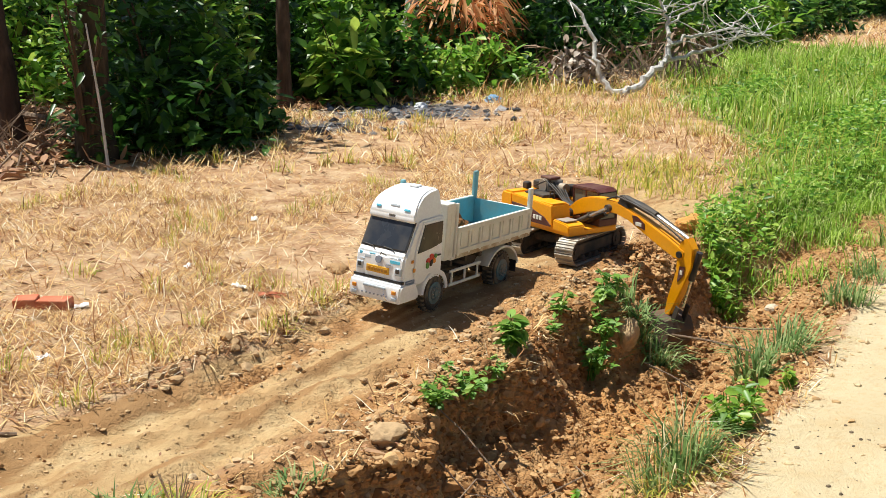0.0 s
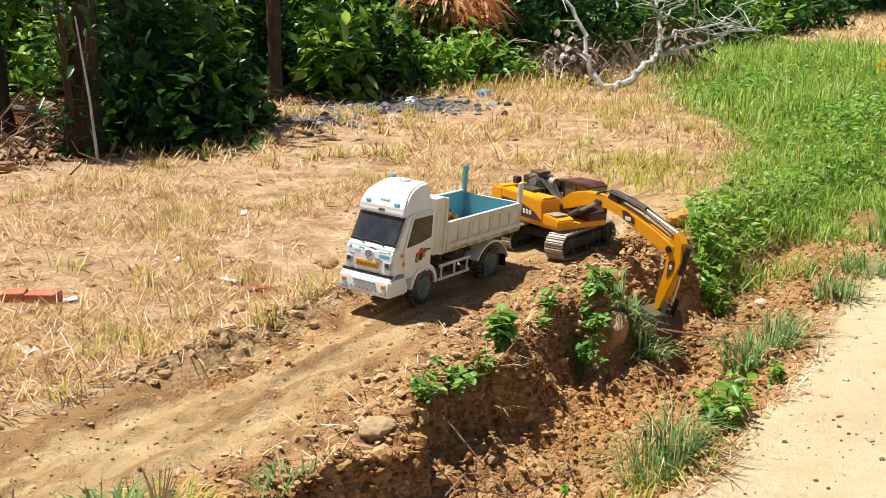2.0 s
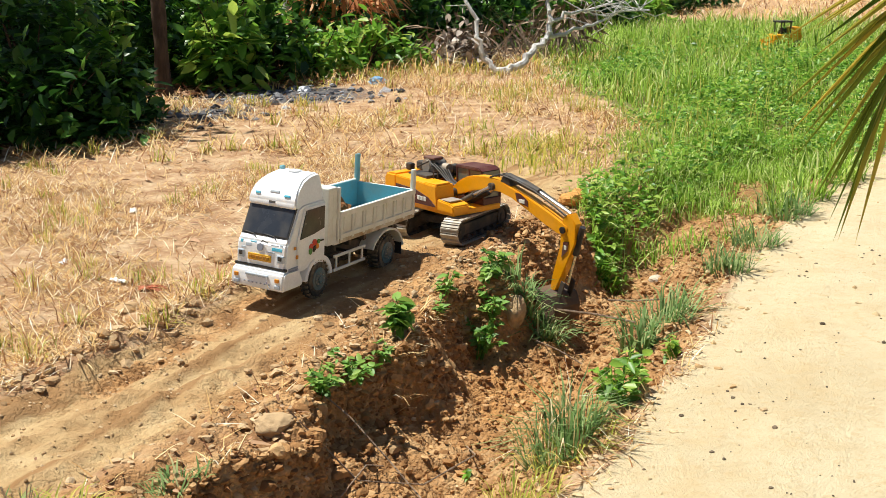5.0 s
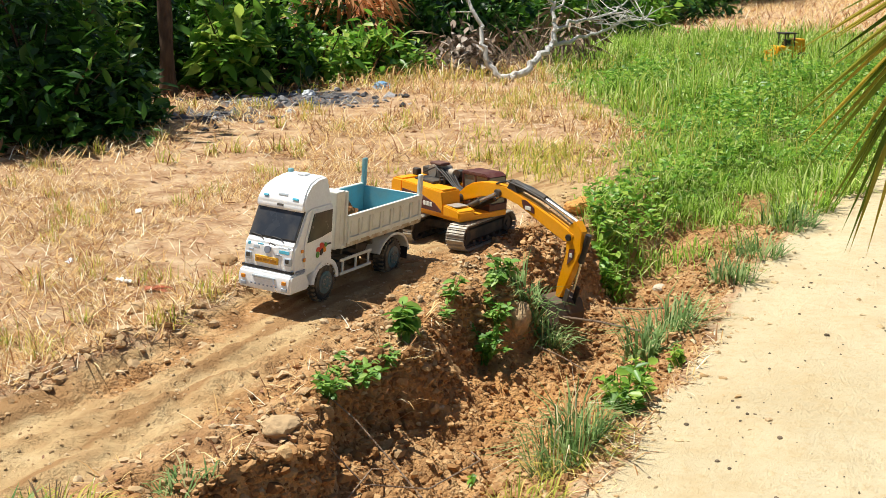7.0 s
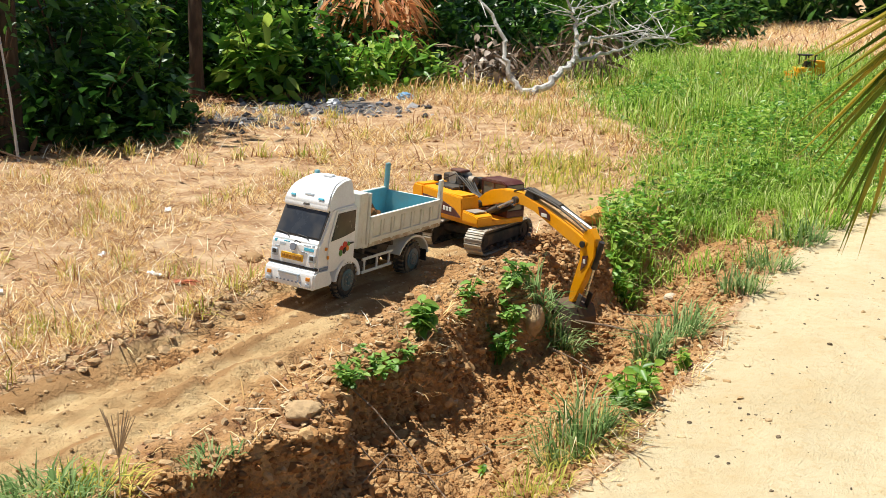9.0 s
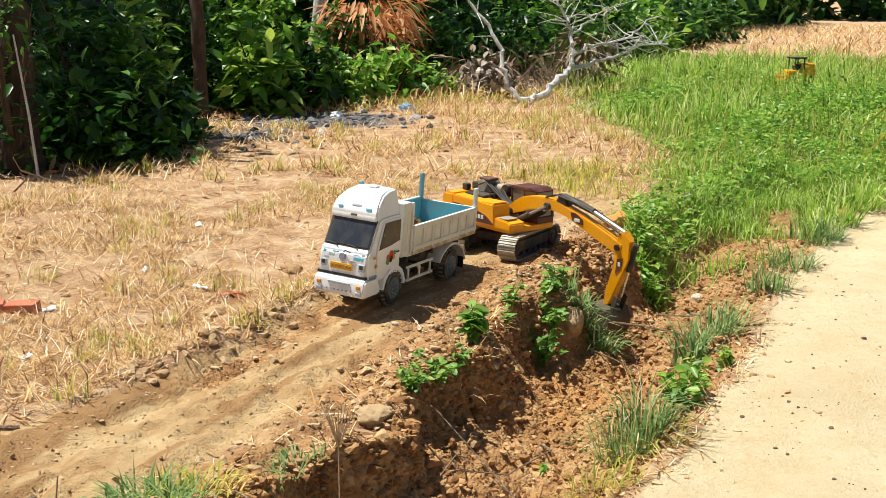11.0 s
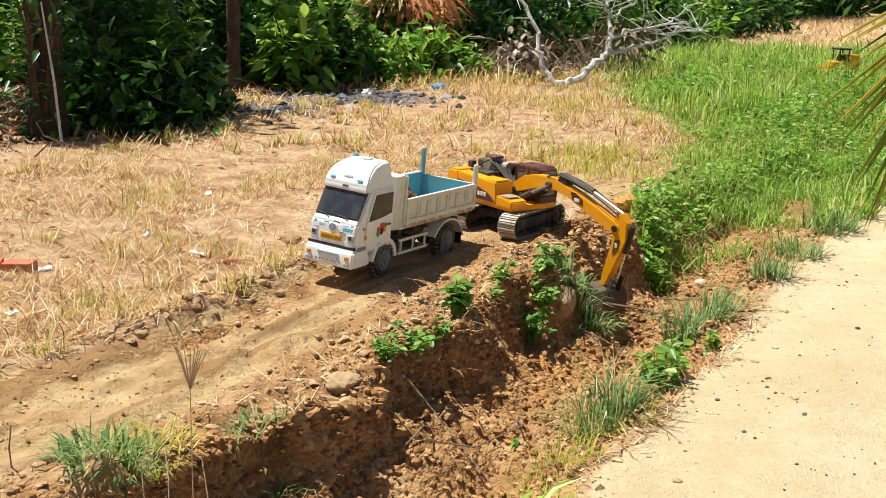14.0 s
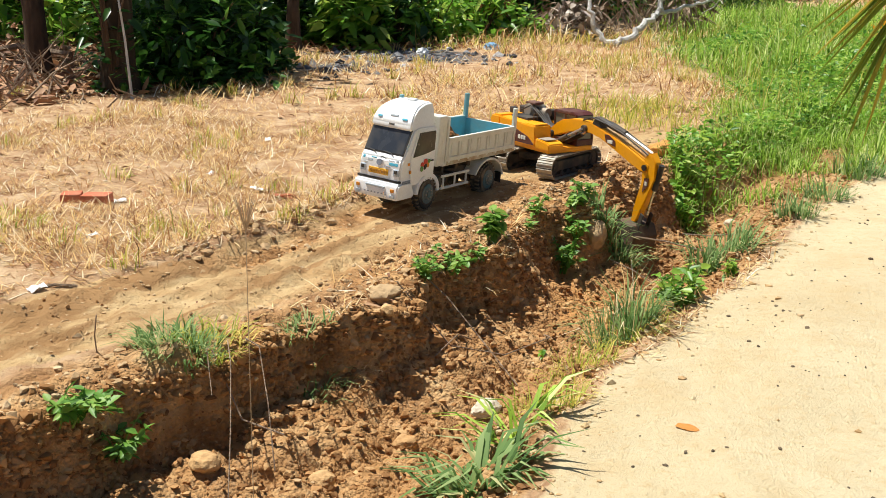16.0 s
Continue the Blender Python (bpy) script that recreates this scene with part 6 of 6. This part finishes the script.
# ---- the wood: trees, bushes, dead fronds ----
def tree(x, y, r, h, lean, mat, label, crown_r, crown_z, n, leaf=0.16, leafmat=None):
    z = ground_z(x, y)
    t = thing("tree", pose(x, y, z), label, "tree", "trees at the edge of the wood")
    bm = bmesh.new()
    pts = [Vector((lean[0] * u * u + 0.03 * math.sin(5 * u + x), lean[1] * u * u + 0.03 * math.cos(4 * u), -0.1 + (h + 0.1) * u)) for u in np.linspace(0, 1, 14)]
    rad = [r * (1.35 if k == 0 else 1.12 if k == 1 else 1.0) * (1 - 0.55 * k / 13) for k in range(14)]
    tube(bm, pts, rad, 14)
    for v in bm.verts:
        v.co += Vector((noise.noise(v.co * 6), noise.noise(v.co * 6 + Vector((7, 0, 0))), 0)) * r * 0.35
    part("trunk", bm, mat, t, "", True)
    top = pts[-1]
    n, crown_r = n // 3, crown_r * 0.55
    back = Vector((-0.2, 0.2, 0))
    for k in range(7):
        a = 6.28 * k / 7 + rng.random()
        p0 = pts[int(rng.integers(8, 13))]
        e = top + back + Vector((math.cos(a) * crown_r * 0.8, math.sin(a) * crown_r * 0.8, rng.uniform(-0.3, 0.5) * crown_r))
        part("limb", tube(bmesh.new(), [p0, p0.lerp(e, 0.5) + Vector((0, 0, 0.12)), e], [r * 0.4, r * 0.22, r * 0.08], 6), mat, t)
    # leaf crown above the view, added and sized to shade the ground below
    d = unit(rng.normal(size=(n, 3)))
    q = d * (crown_r * (0.35 + 0.65 * rng.random((n, 1)) ** 0.6)) * np.array([1, 1, 0.7])
    clump = np.repeat(q[: n // 9 + 1], 9, 0)[:n] + rng.normal(size=(n, 3)) * 0.16
    P = clump + np.array([top.x + back.x, top.y + back.y, crown_z])
    me = leaf_mesh("crown", P, d + np.array([0, 0, -0.2]) + 0.5 * rng.normal(size=(n, 3)), leaf * rng.uniform(0.6, 1.3, n), leaf * 0.45 * rng.uniform(0.7, 1.2, n), leafmat or LEAF)
    o = new("crown", me)
    o.parent = t
    return t


# first three lean back so their unseen tops shade the bushes, not the field
tree(-2.06, 7.28, 0.105, 3.2, (-0.8, 1.4), BARK, "dark thick tree trunk wrapped in vines", 1.7, 3.0, 4200)
tree(-2.85, 7.95, 0.075, 3.4, (-1.3, 1.5), BARKRED, "slim brown tree trunk in leaf litter", 1.4, 3.1, 900)
tree(-1.46, 9.95, 0.062, 3.0, (-0.6, 1.2), BARKRED, "slim reddish tree trunk at the field edge", 1.5, 2.9, 500)
tree(-4.6, 11.0, 0.10, 3.6, (0.1, 0.3), BARK, "dark tree trunk in the wood", 1.8, 3.3, 2600)
tree(-2.6, 11.2, 0.09, 3.6, (0.2, 0.1), BARK, "dark tree trunk in the wood", 1.8, 3.2, 900)
tree(-0.8, 13.4, 0.085, 3.4, (0.9, 0.4), DEADWOOD, "leaning grey tree trunk", 1.6, 3.4, 700)
tree(-0.2, 14.8, 0.10, 4.0, (0.1, 0.2), BARK, "dark tree trunk in the wood", 2.0, 3.5, 2600)
tree(1.6, 17.5, 0.10, 4.2, (0.1, 0.2), BARK, "dark tree trunk in the wood", 2.2, 3.6, 2600)


def bush(x, y, r, h, n, leaf, mat, label, ratio=0.42):
    z = ground_z(x, y)
    t = thing("bush", pose(x, y, z), label, "bush", "bushes at the edge of the wood")
    for k in range(7):
        a = rng.random() * 6.28
        e = Vector((math.cos(a) * r * 0.7, math.sin(a) * r * 0.7, h * rng.uniform(0.4, 0.95)))
        part("branch", tube(bmesh.new(), [(0, 0, -0.03), e * 0.5 + Vector((0, 0, h * 0.12)), e], [0.012, 0.008, 0.003], 5), BARKRED, t)
    d = unit(rng.normal(size=(n, 3)))
    d[:, 2] = np.abs(d[:, 2]) * 0.9
    q = d * (0.30 + 0.70 * rng.random((n, 1)) ** 0.5)
    q = np.repeat(q[: n // 6 + 1], 6, 0)[:n] + rng.normal(size=(n, 3)) * 0.13
    P = q * np.array([r, r, h])
    P[:, 2] = np.maximum(P[:, 2], 0.02)
    D = d * np.array([1, 1, 0.4]) + rng.normal(size=(n, 3)) * 0.55
    me = leaf_mesh("foliage", P, D, leaf * rng.uniform(0.5, 1.25, n), leaf * ratio * rng.uniform(0.7, 1.25, n), mat)
    o = new("foliage", me)
    o.parent = t
    return t


# LEAFLIGHT bushes look sunlit through brighter leaf colour, LEAF ones stay dark
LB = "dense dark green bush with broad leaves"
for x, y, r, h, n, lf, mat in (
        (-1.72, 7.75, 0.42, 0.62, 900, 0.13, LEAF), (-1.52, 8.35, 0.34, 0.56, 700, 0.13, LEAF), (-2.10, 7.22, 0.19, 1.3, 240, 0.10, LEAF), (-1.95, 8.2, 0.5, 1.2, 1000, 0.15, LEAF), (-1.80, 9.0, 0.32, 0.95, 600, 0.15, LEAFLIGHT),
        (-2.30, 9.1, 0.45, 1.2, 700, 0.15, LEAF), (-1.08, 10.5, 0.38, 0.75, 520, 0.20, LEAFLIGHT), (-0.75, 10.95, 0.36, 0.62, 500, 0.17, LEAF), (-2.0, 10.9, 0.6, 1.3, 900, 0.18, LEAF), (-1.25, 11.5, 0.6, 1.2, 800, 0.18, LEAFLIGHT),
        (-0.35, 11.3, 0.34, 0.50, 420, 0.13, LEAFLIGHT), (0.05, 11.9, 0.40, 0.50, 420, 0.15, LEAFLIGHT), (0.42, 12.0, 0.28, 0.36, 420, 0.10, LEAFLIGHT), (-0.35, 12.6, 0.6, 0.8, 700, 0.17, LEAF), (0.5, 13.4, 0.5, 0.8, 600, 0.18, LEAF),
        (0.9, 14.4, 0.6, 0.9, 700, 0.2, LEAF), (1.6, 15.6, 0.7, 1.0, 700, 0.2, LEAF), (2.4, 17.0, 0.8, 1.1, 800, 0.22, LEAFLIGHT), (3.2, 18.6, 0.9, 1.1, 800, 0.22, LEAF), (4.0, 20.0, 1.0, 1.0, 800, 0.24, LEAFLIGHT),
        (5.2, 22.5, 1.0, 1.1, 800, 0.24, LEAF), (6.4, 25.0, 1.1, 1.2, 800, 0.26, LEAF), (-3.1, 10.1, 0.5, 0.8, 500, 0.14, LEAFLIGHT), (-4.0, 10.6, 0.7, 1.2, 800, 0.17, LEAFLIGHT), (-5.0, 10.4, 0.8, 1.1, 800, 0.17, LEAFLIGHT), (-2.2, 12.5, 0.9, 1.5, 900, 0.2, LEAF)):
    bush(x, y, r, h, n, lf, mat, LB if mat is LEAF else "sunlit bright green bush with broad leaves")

# the wood behind, too deep to tell its plants apart
n = 26000
u = rng.random(n)
lines = np.interp(u, (0, 0.25, 0.5, 0.7, 1), (-9, -3.0, 0.5, 4, 14)), np.interp(u, (0, 0.25, 0.5, 0.7, 1), (11.0, 13.5, 16.5, 23, 40))
depth_ = rng.random(n) * 3.5
x = lines[0] - depth_ * 0.5 + rng.normal(0, 0.5, n)
y = lines[1] + depth_ + rng.normal(0, 0.4, n)
P = np.stack([x, y, land(x, y)[0] + 2.8 * rng.random(n) ** 1.2 * (0.6 + 0.5 * (vnoise(x * 0.8, y * 0.8, 5) + 0.5))], 1)
stuff("far_woods", leaf_mesh("far_woods", P, rng.normal(size=(n, 3)), rng.uniform(0.12, 0.34, n) * (0.8 + y / 30), rng.uniform(0.06, 0.15, n) * (0.8 + y / 30), LEAF), "deep green wood behind the field", "wood")
n = 9000
x, y = rng.uniform(-16, 34, n), rng.uniform(44, 52, n)
P = np.stack([x, y, rng.random(n) * 5], 1)
stuff("far_woods", leaf_mesh("far_woods", P, rng.normal(size=(n, 3)), rng.uniform(0.5, 1.1, n), rng.uniform(0.3, 0.6, n), LEAF), "distant trees beyond the clearing", "wood")


def frond_heap(x, y, r, h, n, mat, label):
    """Dead palm fronds heaped and hanging."""
    z = ground_z(x, y)
    a = rng.random(n) * 6.28
    q = r * np.sqrt(rng.random(n))
    P = np.stack([x + q * np.cos(a), y + q * np.sin(a), z + h * rng.uniform(0.3, 1.0, n)], 1)
    D = np.stack([np.cos(a), np.sin(a), rng.uniform(-1.6, 0.3, n)], 1)
    me = leaf_mesh("dead_fronds", P, D, rng.uniform(0.12, 0.36, n), rng.uniform(0.02, 0.06, n), mat)
    tagged(new("dead_fronds", me), label, "dead fronds")


frond_heap(-0.22, 12.9, 0.45, 0.95, 420, FRONDDRY, "heap of orange dry palm fronds in the bushes")
frond_heap(0.12, 13.2, 0.30, 0.95, 140, FRONDDRY, "heap of orange dry palm fronds in the bushes")
frond_heap(2.15, 13.2, 0.28, 0.60, 130, TWIG, "brown hanging dead fronds behind the branch")
frond_heap(1.45, 13.1, 0.45, 0.40, 70, TWIG, "pale dry brush behind the branch")
frond_heap(0.95, 12.6, 0.35, 0.35, 70, TWIG, "pale dry brush behind the branch")
# curled pale dead leaves caught behind the branch, and dry grass along the foot of the bushes
n = 420
a, q = rng.random(n) * 6.28, np.sqrt(rng.random(n))
P = np.stack([0.98 + 0.34 * q * np.cos(a), 12.2 + 0.3 * q * np.sin(a), 0.62 * rng.random(n) * (1.1 - q)], 1)
tagged(new("dead_leaves", leaf_mesh("dead_leaves", P, rng.normal(size=(n, 3)), rng.uniform(0.06, 0.15, n), rng.uniform(0.03, 0.07, n), leafy("grey_dead_leaves", (0.12, 0.075, 0.05), (0.34, 0.26, 0.20), (0.66, 0.58, 0.50), 0.8, 0.1))), "heap of curled grey dead leaves behind the branch", "dead leaves")
for cx, cy, r, h in ((-0.75, 10.7, 0.35, 0.22), (-0.30, 11.05, 0.35, 0.30), (0.12, 11.5, 0.32, 0.34), (0.55, 11.7, 0.35, 0.36), (0.95, 12.0, 0.35, 0.36), (1.55, 12.3, 0.40, 0.34), (2.1, 12.6, 0.40, 0.32)):
    tuft(cx, cy, r, h, 130, STRAW, "tall dry grass at the foot of the bushes", 0.010, 0.8)
    tuft(cx + 0.15, cy - 0.1, r, h * 0.7, 60, YELLOWGRASS, "yellowing grass at the foot of the bushes", 0.010, 0.7)
# pale stick leaning on the dark trunk
bm = bmesh.new()
tube(bm, [(-1.93, 7.02, -0.02), (-1.97, 7.05, 0.35), (-2.04, 7.10, 0.78)], [0.010, 0.008, 0.005], 6)
tagged(part("stick", bm, DEADWOOD), "pale thin stick leaning on a dark trunk", "stick")
# thin brush at the far left and behind the dead branch
for cx, cy, n, h in ((-2.8, 7.2, 34, 0.4), (-2.65, 6.6, 20, 0.2), (-3.2, 7.6, 30, 0.4), (1.2, 12.6, 40, 0.6), (1.9, 13.0, 40, 0.55)):
    t = thing("brushwood", pose(cx, cy, ground_z(cx, cy)), "tangle of dry bare twigs", "brushwood")
    for k in range(n):
        p = Vector((rng.normal() * 0.35, rng.normal() * 0.25, 0))
        e = p + Vector((rng.normal() * 0.25, rng.normal() * 0.2, h * rng.uniform(0.3, 1)))
        part("twig", tube(bmesh.new(), [p, p.lerp(e, 0.5) + Vector(rng.normal(size=3)) * 0.05, e], [0.008, 0.005, 0.002], 4), TWIG, t)


# ---- the second toy machine far off in the grass ----
def far_loader():
    x, y = 4.55, 13.3
    t = thing("loader", pose(x, y, ground_z(x, y) + 0.09, 0, 0, 15) @ Matrix.Scale(0.82, 4), "small yellow toy loader standing in long grass", "toy loader")
    part("chassis", B((0.42, 0.20, 0.12), (0, 0, 0.09), 0.02), YELLOW, t)
    part("engine_cover", B((0.18, 0.17, 0.10), (0.12, 0, 0.19), 0.02), YELLOW, t)
    for sx in (-0.10, 0.04):
        for sy in (-0.075, 0.075):
            part("cab_post", B((0.016, 0.016, 0.17), (sx, sy, 0.22), 0.003), BLACK, t)
    part("cab_roof", B((0.19, 0.19, 0.022), (-0.03, 0, 0.31), 0.006), BLACK, t)
    part("cab_seat", B((0.08, 0.09, 0.10), (-0.03, 0, 0.18), 0.01), BLACK, t)
    part("bucket", prism(bmesh.new(), [(-0.36, -0.06), (-0.24, -0.07), (-0.22, 0.05), (-0.25, 0.07), (-0.27, -0.03)], -0.13, 0.13, 0.004), YELLOW, t)
    part("arm", B((0.20, 0.03, 0.035), (-0.22, 0.06, 0.07), 0.005), YELLOW, t)
    part("arm", B((0.20, 0.03, 0.035), (-0.22, -0.06, 0.07), 0.005), YELLOW, t)
    for sx in (-0.13, 0.14):
        for sy in (-0.115, 0.115):
            bm = bmesh.new()
            cyl(bm, 0.085, 0.06, (sx, sy, -0.015), "Y", 20, bevel=0.012)
            w = part("wheel", bm, RUBBER, t, "", True)
            bm = bmesh.new()
            cyl(bm, 0.04, 0.066, (sx, sy, -0.015), "Y", 14)
            part("rim", bm, YELLOW, w)


far_loader()
